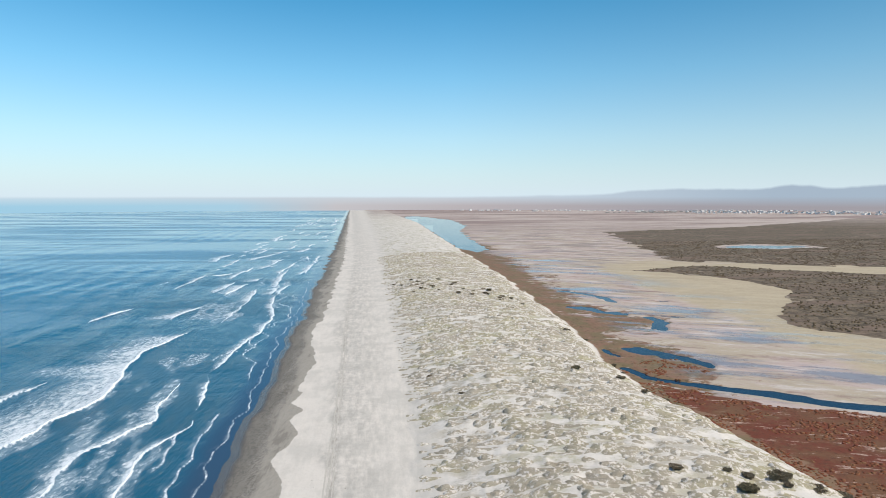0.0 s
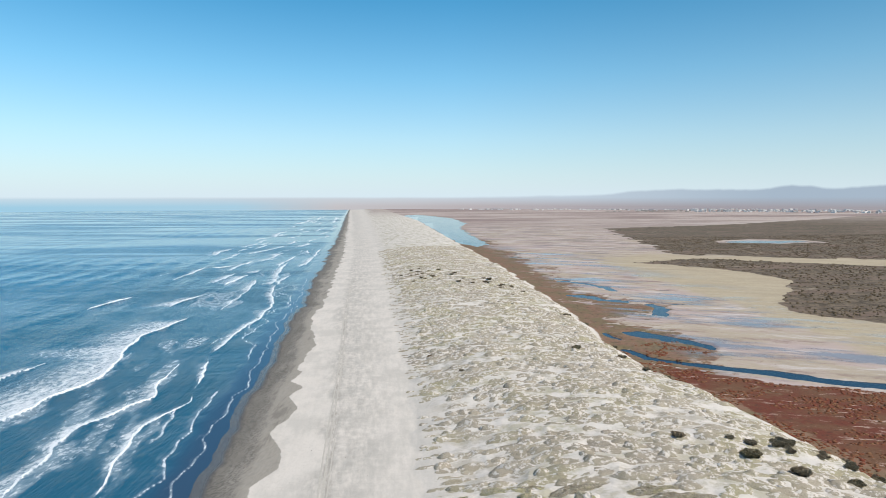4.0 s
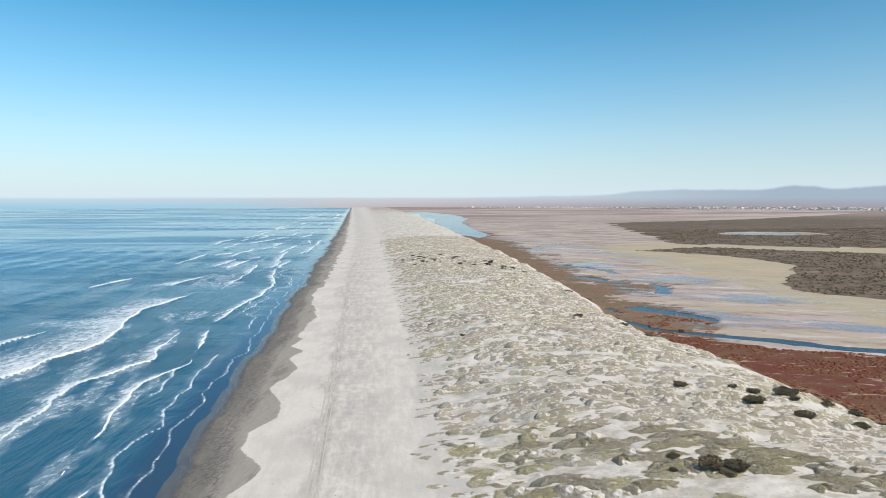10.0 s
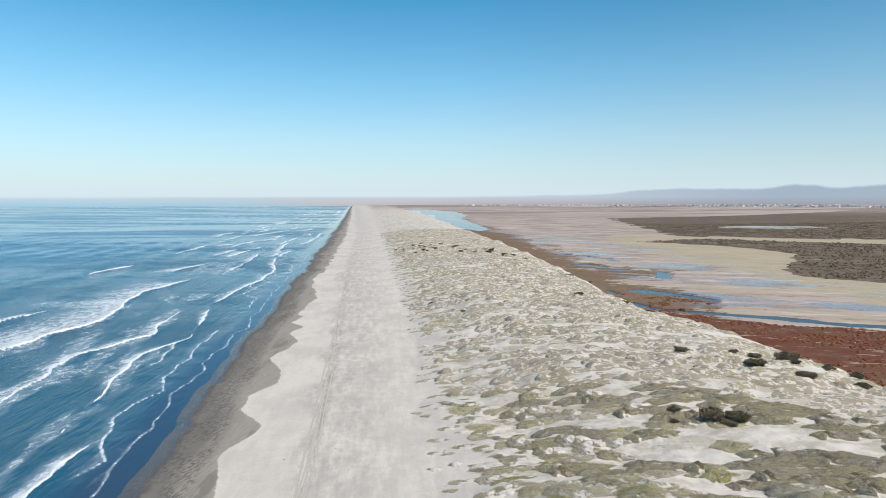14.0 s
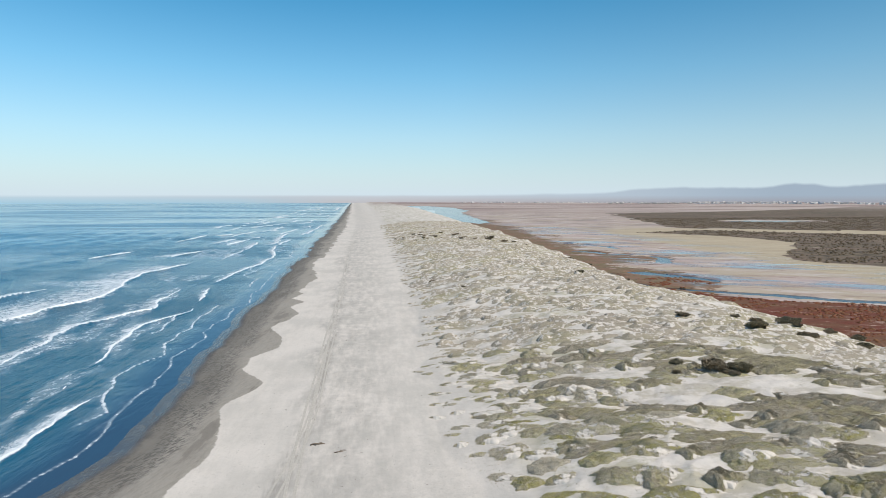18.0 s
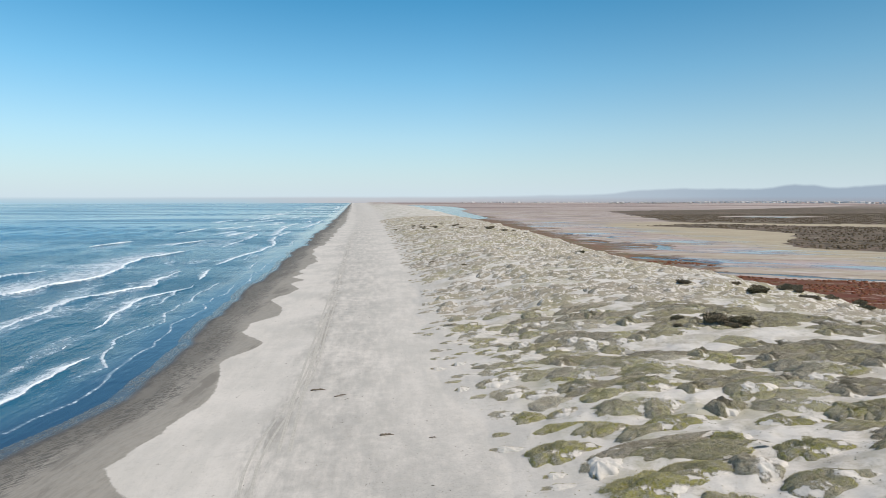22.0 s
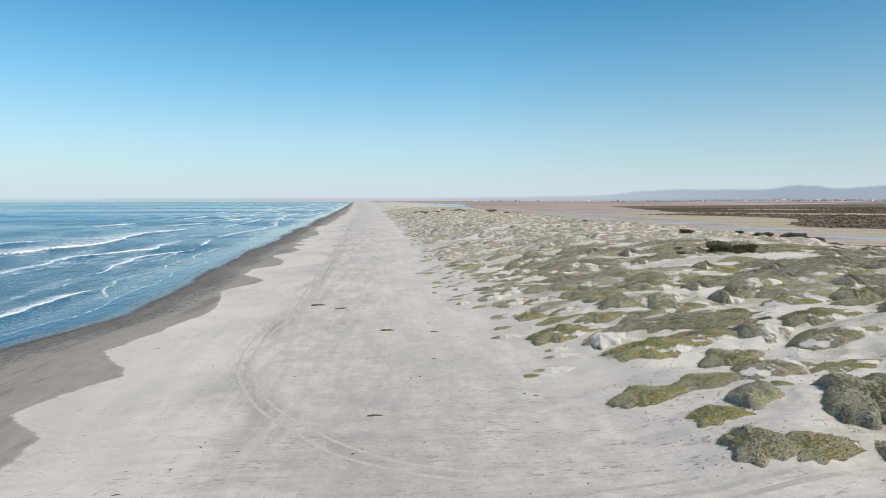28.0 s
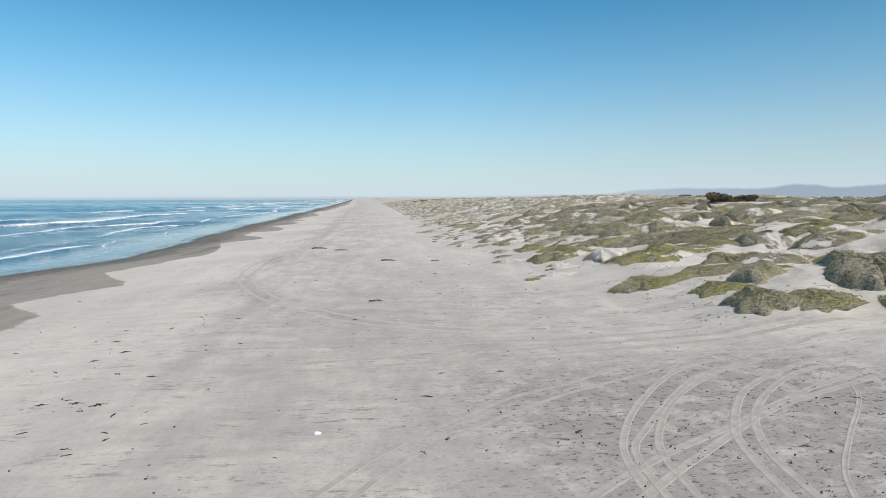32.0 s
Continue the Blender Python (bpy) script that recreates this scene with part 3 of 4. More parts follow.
def height(x, y, z=None):
    x, y = np.asarray(x, float), np.asarray(y, float)
    z = z or zones(x, y)
    toe, back, wet, shore = dune_toe(y), dune_back(y), wet_edge(y), shoreline(y)
    s = x - shore - 1.0
    berm = np.where(s < 0, SEA_LEVEL + s * 0.035, SEA_LEVEL + 1.3 * smooth(s / np.maximum(wet - shore - 1.0, 1), 0, 1) * 1.0)
    berm = np.where(x > wet, SEA_LEVEL + 1.3 + 0.7 * smooth(x - wet, 0, 22), berm) + 0.25 * smooth(x, toe - 15, toe)
    berm = np.maximum(berm, -14) + fbm(x / 9, y / 14, 61, 3) * 0.10 * smooth(s, 0, 20)
    tall = np.interp(y, [-400, 60, 130, 190, 300, 500, 900, 2500], [0.9, 0.92, 1.0, 1.12, 1.0, 0.92, 0.75, 0.6])
    ridge = np.interp(z["u"], [0, 0.06, 0.10, 0.17, 0.25, 0.33, 0.45, 0.56, 0.74, 0.87, 0.95, 1.0], [0, 1.2, 2.1, 3.9, 5.7, 7.2, 8.2, 8.6, 7.9, 5.7, 3.4, 0.0]) * tall
    rough = smooth(z["u"], 0.0, 0.12) * (1 - smooth(z["u"], 0.93, 1.0))
    wa, wc = x * 0.97 - y * 0.24, x * 0.24 + y * 0.97
    lumps = fbm(wa / 26, wc / 11, 63, 3) * 1.5 + (0.5 - np.abs(fbm(wa / 9, wc / 4.8, 65, 3))) * 1.1 + fbm(x / 3.4, y / 2.2, 67, 2) * 0.18
    apron = 0.0
    for ax, ay, ar, ah in APRONS:
        apron = apron + ah * np.exp(-((x - ax) / (ar * 1.5)) ** 2 - ((y - ay) / (ar * 0.8)) ** 2)
    dune = berm + ridge + rough * lumps + apron
    low = -1.25 + fbm(x / 25, y / 25, 69, 3) * 0.12 + 0.5 * z["scrub"] + 0.25 * z["red"] + z["scrub"] * fbm(x / 6, y / 6, 71, 2) * 0.25
    low = low * (1 - z["water"]) + z["water"] * -2.8
    low = low + (4.0 + 9.0 * smooth(np.arctan2(x, y), 0.5, 0.68)) * smooth(np.hypot(x, y), 2800, 4950)
    return dune * (1 - z["marsh"]) + low * z["marsh"]


def at_ground(x, y):
    return float(height(np.array([x]), np.array([y]))[0])


def sheet(name, az, r, material, shape, closed=False):
    """A ground sheet of rings that widen with the distance. shape gives heights and values for each point."""
    az = np.radians(az)
    columns, rings = len(az), len(r)
    x, y = (r[:, None] * np.sin(az)[None]).ravel(), (r[:, None] * np.cos(az)[None]).ravel()
    z, values = shape(x, y)
    mesh = bpy.data.meshes.new(name)
    co = np.stack([x, y, z], 1)
    i = np.arange(rings - 1)[:, None] * columns
    j = np.arange(columns if closed else columns - 1)[None]
    k = (j + 1) % columns
    quads = np.stack([i + j, i + columns + j, i + columns + k, i + k], -1).reshape(-1, 4)
    mesh.vertices.add(len(co))
    mesh.vertices.foreach_set("co", co.ravel())
    mesh.loops.add(quads.size)
    mesh.loops.foreach_set("vertex_index", quads.ravel().astype(np.int32))
    mesh.polygons.add(len(quads))
    mesh.polygons.foreach_set("loop_start", np.arange(len(quads), dtype=np.int32) * 4)
    mesh.update(calc_edges=True)
    mesh.validate()
    for key, v in values.items():
        a = mesh.attributes.new(key, "FLOAT", "POINT")
        a.data.foreach_set("value", np.asarray(v, np.float32))
    mesh.polygons.foreach_set("use_smooth", np.ones(len(mesh.polygons), bool))
    mesh.materials.append(material)
    return new(name, mesh)


def azimuths(lo, hi, n, rest):
    """Directions close together from lo to hi degrees and wide apart elsewhere."""
    return np.concatenate([np.linspace(lo, hi, n), np.linspace(hi, lo + 360, rest + 2)[1:-1]])


def ground_shape(x, y):
    z = zones(x, y)
    return height(x, y, z), {k: z[k] for k in ("dune", "wet", "grey", "speck", "flat", "red", "brown", "scrub", "far", "mud", "tan", "near", "lane")}


tagged(sheet("ground", azimuths(-36, 55, 720, 90), np.concatenate([np.geomspace(0.02, 8, 24), np.geomspace(8, 4960, 860)[1:]]), M_GROUND, ground_shape, True),
       "pale beach sand, dunes, red marsh and brown scrub plain", "ground", kind="structure")


# ---- sea ----
# fronts of the breaking waves: points from near to far, width of the foam behind, height of the crest
CRESTS = [
    ([(-143, 225), (-137, 258), (-130, 290), (-122, 307), (-121, 333), (-128, 377), (-130, 410), (-120, 439), (-111, 476)], 46, 0.75),
    ([(-172, 300), (-168, 330), (-160, 352)], 9, 0.45),
    ([(-103, 172), (-103, 213), (-104, 231), (-103, 249), (-95, 259), (-86, 281), (-89, 310), (-88, 337)], 9, 0.5),
    ([(-68, 108), (-65, 128), (-66, 147), (-62, 162)], 8, 0.3),
    ([(-74, 166), (-75, 182), (-78, 212), (-79, 245), (-68, 268), (-71, 326), (-75, 350), (-72, 385), (-67, 421), (-60, 455), (-56, 519), (-64, 575), (-67, 640)], 5.5, 0.35),
    ([(-69, 640), (-69, 684), (-73, 760), (-70, 850)], 12, 0.4),
    ([(-96, 500), (-92, 545), (-88, 600), (-92, 690)], 12, 0.45),
    ([(-144, 505), (-137, 548), (-121, 586)], 24, 0.6),
    ([(-135, 640), (-128, 690), (-124, 745)], 20, 0.6),
    ([(-205, 520), (-199, 545), (-186, 583)], 12, 0.6),
    ([(-207, 730), (-202, 755)], 8, 0.5),
    ([(-176, 790), (-150, 812), (-133, 830)], 16, 0.5),
    ([(-150, 985), (-118, 1070), (-95, 1163)], 26, 0.6),
    ([(-112, 140), (-108, 160), (-107, 176)], 7, 0.3),
    ([(-112, 860), (-98, 930), (-90, 1010)], 16, 0.5),
]
surf_rng = np.random.default_rng(77)
for _ in range(64):
    y0 = 620 + 2300 * surf_rng.random() ** 1.4
    long = surf_rng.uniform(35, 110) * (1 + y0 / 1500)
    off = float(surf_rng.choice([26, 48, 80, 118, 150])) + surf_rng.normal(0, 7)
    lean = surf_rng.uniform(0.0, 22)
    ys = y0 + long * np.array([0, 0.5, 1.0])
    xs = shoreline(ys) - off - lean * np.array([0.5, 0.05, -0.5])
    CRESTS.append((list(zip(xs.tolist(), ys.tolist())), surf_rng.uniform(6, 20), 0.45))


def front_of(n, y):
    """Where the front of a crest lies at y, and how strong the wave breaks there."""
    p = np.array(CRESTS[n][0])
    y0, y1 = p[0, 1], p[-1, 1]
    x = np.interp(y, p[:, 1], p[:, 0]) + fbm(y / 16 + n * 7.7, y * 0 + n, 80, 4) * (1.6 + y0 / 500)
    ends = min(30.0, 0.3 * (y1 - y0))
    power = smooth(y, y0 - 2, y0 + ends) * (1 - smooth(y, y1 - ends, y1 + 2))
    return x, power * (0.15 + 0.85 * smooth(vnoise(y / 30 + n * 3.1, y * 0, 82), 0.12, 0.42))


def swash(y, n):
    """Thin edges of spent water that run up the sand in lobes."""
    lobe = np.abs(fbm(y / (34 + 12 * n) + 9.3 * n, y * 0 + n, 84, 2)) * (7 + 9 * n) + fbm(y / 6, y * 0, 86 + n, 3) * 0.8
    return (1.2, 9.0, 17.0)[n] + lobe, (1.0, smooth(fbm(y / 60, y * 0, 88, 3), -0.15, 0.1), smooth(fbm(y / 50, y * 0, 89, 3), 0.0, 0.2))[n]


def sea_shape(x, y):
    s = shoreline(y) - x
    away = smooth(s, 6, 70)
    swell = np.sin((s + fbm(x / 160, y / 220, 95, 3) * 34 - y * 0.05) / 38.0 * 2 * math.pi) * (0.10 + 0.55 * smooth(s, 40, 170)) * smooth(vnoise(x / 170, y / 260, 96), 0.2, 0.7)
    z = SEA_LEVEL + swell * away * (1 - smooth(s, 300, 900)) + fbm(x / 7, y / 15, 97, 3) * 0.16 * away
    foam = np.zeros_like(x)
    for n, (points, tail, tall) in enumerate(CRESTS):
        y0, y1 = points[0][1], points[-1][1]
        near = np.nonzero((y > y0 - 4) & (y < y1 + 4) & (np.abs(x - 0.5 * (points[0][0] + points[-1][0])) < tail + 70))[0]
        if not len(near):
            continue
        px, py = x[near], y[near]
        fx, p = front_of(n, py)
        d = fx - px + fbm(px / 4, py / 6, 105, 3) * 0.7
        reach = tail * (0.3 + 0.7 * p) * (0.5 + 0.9 * vnoise(py / 22, py * 0 + n, 101))
        lace = p * smooth(d, -0.6, 0.5) * np.clip(1 - d / np.maximum(reach * 1.25, 0.5), 0, 1) ** 0.8 * 0.78
        edge = p * np.exp(-(np.where(d < 0, d / 0.5, d / (0.6 + py / 800))) ** 2) * 1.15
        foam[near] = np.maximum(foam[near], np.maximum(lace, edge))
        z[near] += tall * (0.25 + 0.75 * p) * np.exp(-np.where(d > 0, d / 5.0, d / 1.6) ** 2) * (p > 0.01)
    for n in range(3):
        at, p = swash(y, n)
        d = s - at
        foam = np.maximum(foam, p * np.exp(-(np.where(d < 0, d / 0.45, d / (0.55 + 0.2 * n + y / 1500))) ** 2) * (0.62, 0.75, 0.72)[n])
        foam = np.maximum(foam, p * smooth(d, -0.2, 0.3) * np.clip(1 - d / 5.0, 0, 1) * (0.2, 0.42, 0.5)[n])
    wash = smooth(fbm(x / 15, y / 48, 111, 4), 0.08, 0.42) * (1 - smooth(s, 90, 150)) * smooth(s, 14, 30) * 0.46
    foam = np.maximum(foam, wash)
    flat = np.maximum(0.96 * smooth(np.hypot(x, y), 150, 1600), 0.85 * (1 - smooth(s, 5, 22)))
    return z, {"foam": foam, "shore": 1 - smooth(s, 25, 330), "film": 1 - smooth(s, 1, 24), "calm": flat}


tagged(sheet("sea_water", azimuths(-36, 6, 640, 110), np.geomspace(40, 4955, 620), M_SEA, sea_shape, True), "blue-green sea with white surf foam", "sea", kind="structure")
tagged(sheet("lagoon_water", np.linspace(2, 60, 40), np.geomspace(150, 3600, 60), M_LAGOON, lambda x, y: (np.where(x > dune_back(y) - 20, LAGOON_LEVEL, -6.0), {})),
       "dark blue still water in marsh channels and pools", "water", kind="structure")


def mesh_from(name, verts, faces, material, shade=True):
    me = bpy.data.meshes.new(name)
    me.from_pydata([tuple(v) for v in verts], [], faces)
    me.materials.append(material)
    if shade:
        me.polygons.foreach_set("use_smooth", np.ones(len(me.polygons), bool))
    me.update()
    return me


def part(name, mesh, parent=None, label="", m=None):
    ob = new(name, mesh)
    if parent:
        ob.parent = parent
    if m is not None:
        ob.matrix_basis = m
    return tagged(ob, label) if label else ob


# ---- dune hummocks with plants ----
rng = np.random.default_rng(7)


def dome(a, b, h, seed, rings=20, spokes=60):
    """A wind-shaped hummock: blunt and steep towards the sea (-x), with a long tail inland. Vertices, faces and plant cover."""
    r = (np.linspace(0, 1, rings + 1)[1:]) ** 0.8
    th = np.linspace(0, 2 * math.pi, spokes, endpoint=False)
    R, T = np.meshgrid(r, th, indexing="ij")
    cx = np.cos(T)
    outline = 1 + 0.55 * fbm(np.cos(T) * 1.5 + seed * 3.1, np.sin(T) * 1.5, 200 + seed, 4, 0.6)
    X = np.where(cx > 0, 1.2, 0.85) * a * R * cx * outline
    Y = b * R * np.sin(T) * outline * (1 - 0.3 * np.clip(cx, 0, 1) * R)
    lump = 1 + 0.9 * fbm(X / 1.9 + seed * 5.7, Y / 1.1, 210 + seed, 3) + 0.22 * fbm(X / 0.45, Y / 0.4, 220 + seed, 2)
    steep = np.where(cx < 0, 2.3, 1.7)
    Z = h * np.clip(1 - R ** steep, 0, 1) ** 1.1 * lump - 0.6 * R ** 9
    v = np.concatenate([[[0, 0, h]], np.stack([X, Y, Z], -1).reshape(-1, 3)])
    cover = 0.86 + 0.25 * np.clip(-cx, 0, 1) * R - 0.55 * np.clip(cx + 0.35, 0, 1) * R ** 3 + 1.25 * fbm(X / 2.6 + seed, Y / 1.5, 230 + seed, 3)
    faces = [(0, 1 + k, 1 + (k + 1) % spokes) for k in range(spokes)]
    for i in range(rings - 1):
        p, q = 1 + i * spokes, 1 + (i + 1) * spokes
        faces += [(p + k, q + k, q + (k + 1) % spokes, p + (k + 1) % spokes) for k in range(spokes)]
    return v, faces, np.concatenate([[0.9], cover.ravel()])


def blades(points, normals, length, rnd, each=4, wide=0.3):
    """Short pointed leaves that stand on the points. Each leaf is a piece of its own."""
    n = len(points) * each
    p = np.repeat(points, each, 0) + rnd.normal(0, 0.05, (n, 3)) * (1, 1, 0.2)
    d = np.repeat(normals, each, 0) + rnd.normal(0, 0.55, (n, 3))
    d /= np.linalg.norm(d, axis=1)[:, None]
    side = np.cross(d, rnd.normal(0, 1, (n, 3)))
    side /= np.linalg.norm(side, axis=1)[:, None]
    s = length * rnd.uniform(0.6, 1.3, n)[:, None]
    v = np.stack([p - side * s * wide, p + side * s * wide, p + d * s], 1).reshape(-1, 3)
    return v, [(3 * k, 3 * k + 1, 3 * k + 2) for k in range(n)]


def hummock(a, b, h, seed, bare, ground, leaves):
    rnd = np.random.default_rng(seed)
    v, faces, cover = dome(a, b, h, seed)
    cover = cover - bare
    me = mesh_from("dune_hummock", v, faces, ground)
    at = me.attributes.new("cover", "FLOAT", "POINT")
    at.data.foreach_set("value", cover.astype(np.float32))
    root = new("dune_hummock", me)
    share = np.clip(cover - 0.25, 0.01, 1) ** 1.5
    share[v[:, 2] < -0.05] = 0
    count = int(190 * a * b ** 0.9)
    pick = rnd.choice(len(v), count, p=share / share.sum())
    pts = v[pick] + rnd.normal(0, 1, (count, 3)) * (0.03 * a, 0.03 * b, 0.0)
    rr = np.clip(np.hypot(pts[:, 0] / (a * 1.1), pts[:, 1] / b), 0, 1)
    nor = np.stack([pts[:, 0] / a * 0.5, pts[:, 1] / b * 0.5, 1.1 - 0.4 * rr], 1)
    tv, tf = blades(pts, nor, 0.075, rnd, 4, 0.45)
    part("plant_cover", mesh_from("plant_cover", tv, tf, leaves, False), root)
    return tagged(root, category="dune hummock", group="hummocks on the dunes")


LABELS = ["low sand hummock covered with yellow-green beach plants", "grey-brown hummock of half-dead beach plants in sand",
          "olive-green plant hummock rising out of pale sand"]
KINDS = []
for k, (a, b, h) in enumerate([(1.5, 1.0, 0.45), (1.8, 1.1, 0.6), (2.6, 1.6, 0.7), (2.8, 1.9, 0.95), (3.6, 2.1, 0.9), (3.9, 2.3, 1.15), (4.6, 2.3, 0.8), (5.0, 2.4, 1.1), (5.6, 2.6, 1.3), (6.3, 2.5, 1.0)]):
    KINDS.append((a, b, h, hummock(a, b, h, 300 + k, (-0.05, 0.2, 0.08)[k % 3], M_MOUND, M_TUFT)))
GREENS = []
for k, (a, b, h) in enumerate([(1.5, 1.0, 0.5), (2.6, 1.6, 0.8), (2.8, 1.7, 1.1), (3.9, 2.2, 1.1), (5.0, 2.5, 1.3), (6.3, 2.6, 1.3)]):
    GREENS.append((a, b, h, hummock(a, b, h, 330 + k, (0.02, 0.2, -0.05)[k % 3], M_GREENMOUND, M_GREENTUFT)))

BROWNS = []
for k, (a, b, h) in enumerate([(2.6, 1.6, 0.7), (3.9, 2.2, 1.0), (5.6, 2.5, 1.1)]):
    BROWNS.append((a, b, h, hummock(a, b, h, 370 + k, (-0.15, -0.05, -0.1)[k], M_BROWNMOUND, M_BROWNTUFT)))

BARE = []
for k, (a, b, h) in enumerate([(2.6, 1.6, 0.6), (3.8, 2.2, 0.8), (5.6, 2.6, 0.9), (7.0, 3.0, 0.9)]):
    BARE.append((a, b, h, hummock(a, b, h, 350 + k, 0.62, M_MOUND, M_TUFT)))

# the hummocks next to the beach: place, half length, seen height
NEAR = [(27.9, 75.5, 5.2, 3.2), (34, 62.1, 6.6, 3.2), (41.2, 50.8, 3.7, 2.5), (27.5, 50.5, 3.2, 2.2), (33.6, 50.7, 2.9, 1.6), (42.5, 40.7, 3.3, 3.9),
        (29.3, 37.6, 2.4, 2.4), (33.0, 35.8, 2.6, 1.6), (30.1, 43.6, 2.4, 1.7), (48.3, 48.7, 3.7, 1.4), (38.2, 34.0, 1.5, 1.6), (41.8, 63.3, 5.1, 2.3),
        (52.9, 55.5, 4, 2.6), (22.5, 85.1, 1.6, 0.8), (30.6, 82.5, 3, 1.4), (40.6, 56.5, 2.8, 2.6), (40.3, 74.6, 2.8, 2), (39.2, 46.6, 1.1, 0.9),
        (19.3, 61.6, 1.1, 0.5), (28.3, 89.1, 2.6, 2.1), (49.1, 89.4, 5.1, 3.0), (47, 75.5, 4.2, 2.5), (49.2, 66.7, 2.6, 2.8), (56.3, 62.2, 4.6, 2.5),
        (67.2, 64.8, 3.4, 1.5)]
taken = []
count = 0


def put_hummock(x, y, a, b, h, turn, kinds):
    global count
    ka, kb, kh, ob = min(kinds, key=lambda q: abs(math.log(q[0] / a)) + 0.4 * abs(math.log(q[2] / h)) + 0.05 * ((count * 7919) % 5))
    g = height(x + a * np.array([-0.5, 0.6, 0.0, 1.0, -1.0]), np.full(5, y))
    base = g[:3].mean() - 0.04
    gy = height(np.full(2, x), y + b * np.array([1.0, -1.0]))
    pitch = math.degrees(math.atan2(gy[0] - gy[1], 2 * b))
    slope = math.degrees(math.atan2(g[3] - g[4], 2 * a))
    m = pose(x, y, base, pitch, -slope, turn) @ Matrix.Diagonal((a / ka, b / kb, h / kh, 1))
    c = copy_thing(ob, m)
    tagged(c, "low lumpy hummock of bare pale sand" if kinds is BARE else "broad hummock matted with dry brown-grey plants" if kinds is BROWNS else LABELS[(count * 5 + int(x)) % 3] if h < 1.5 else "big rounded mound of dark green beach plants")
    taken.append((x, y, a, b))
    count += 1


for x, y, a, app in NEAR:
    put_hummock(x, y, a * 1.25, max(0.7, app * 1.15), app * 0.31, rng.uniform(-16, 0), GREENS)

grid = []
for iy in range(400):
    yy = 40 + iy * 4.2
    for ix in range(44):
        grid.append((ix * 6.3 + (iy % 2) * 3.15, yy))
grid = np.array(grid)
grid = grid + rng.uniform(-1, 1, grid.shape) * (3.0, 2.0)
gx, gy = grid[:, 0] + dune_toe(grid[:, 1]) + 1, grid[:, 1]
gu = (gx - dune_toe(gy)) / (dune_back(gy) - dune_toe(gy))
keep = (fbm((gx * 0.97 - gy * 0.24) / 24, (gx * 0.24 + gy * 0.97) / 5, 401, 3) < 0.34) & (gu > 0.0) & (gu < 0.95) & (rng.random(len(gx)) < 0.93) & (gx < gy * 1.14 + 8)
gx, gy, gu = gx[keep], gy[keep], gu[keep]
far_v, far_f = [], []
UNITS = [dome(1.0, 1.0, 1.0, 400 + k, 7, 18)[:2] for k in range(5)]
base_z = height(gx, gy)
for x, y, u, z in zip(gx, gy, gu, base_z):
    small = 0.55 if u < 0.06 else 1.0
    a, b, h = (2.1 + 4.2 * rng.random() ** 1.6) * small, rng.uniform(1.5, 2.7) * small, rng.uniform(0.5, 1.15) * small
    turn = rng.uniform(-26, -4)
    if any(abs(x - X) < (a + A) * 0.8 and abs(y - Y) < (b + B) * 0.9 for X, Y, A, B in taken[:25]) and y < 92:
        continue
    if y < 45 and x < 45:
        continue
    if math.hypot(x, y) < 165 and count < 300:
        toe_side = u < 0.13 and y > 62
        put_hummock(x, y, a * 1.5, b * 1.2, h * (0.62 if toe_side else 1.0), turn, BARE if toe_side and rng.random() < 0.75 else BROWNS if rng.random() < 2.2 * u - 0.2 else GREENS if rng.random() < 0.8 - y / 170 else KINDS)
    elif y < 1000:
        c, s = math.cos(radians(turn)), math.sin(radians(turn))
        unit_v, unit_f = UNITS[int(x * 13 + y * 7) % 5]
        q = unit_v * (a * 1.45, b * 1.2, h)
        q = np.stack([q[:, 0] * c - q[:, 1] * s + x, q[:, 0] * s + q[:, 1] * c + y, q[:, 2] * (0.9 + 0.25 * math.sin(x * 7 + y)) - 0.05], 1)
        k = len(far_v) * len(unit_v)
        far_v.append(q)
        far_f += [tuple(i + k for i in fc) for fc in unit_f]
far_v = np.concatenate(far_v)
far_v[:, 2] += height(far_v[:, 0], far_v[:, 1])
tagged(new("far_hummocks", mesh_from("far_hummocks", far_v, far_f, M_FARMOUND)), "countless low plant hummocks on pale dune sand", "hummocks", kind="stuff")
for *_, ob in KINDS + GREENS + BROWNS + BARE:
    for o in (*ob.children, ob):
        bpy.data.objects.remove(o)

# loose tufts between the hummocks
tx, ty = rng.uniform(18, 190, 30000), 30 + 330 * rng.random(30000) ** 1.5
tu = (tx - dune_toe(ty)) / (dune_back(ty) - dune_toe(ty))
ok = (tu > 0.01) & (tu < 0.97) & (tx < ty * 1.14 + 8) & (fbm(tx / 6, ty / 2.6, 251, 3) > 0.02)
tx, ty = tx[ok], ty[ok]
tv, tf = blades(np.stack([tx, ty, height(tx, ty) - 0.02], 1), np.tile((0, 0, 1.0), (len(tx), 1)), 0.13, rng, 4, 0.5)
tagged(new("loose_plant_tufts", mesh_from("loose_plant_tufts", tv, tf, M_TUFT, False)), "small dry plant tufts scattered over the dune sand", "plants", kind="stuff")


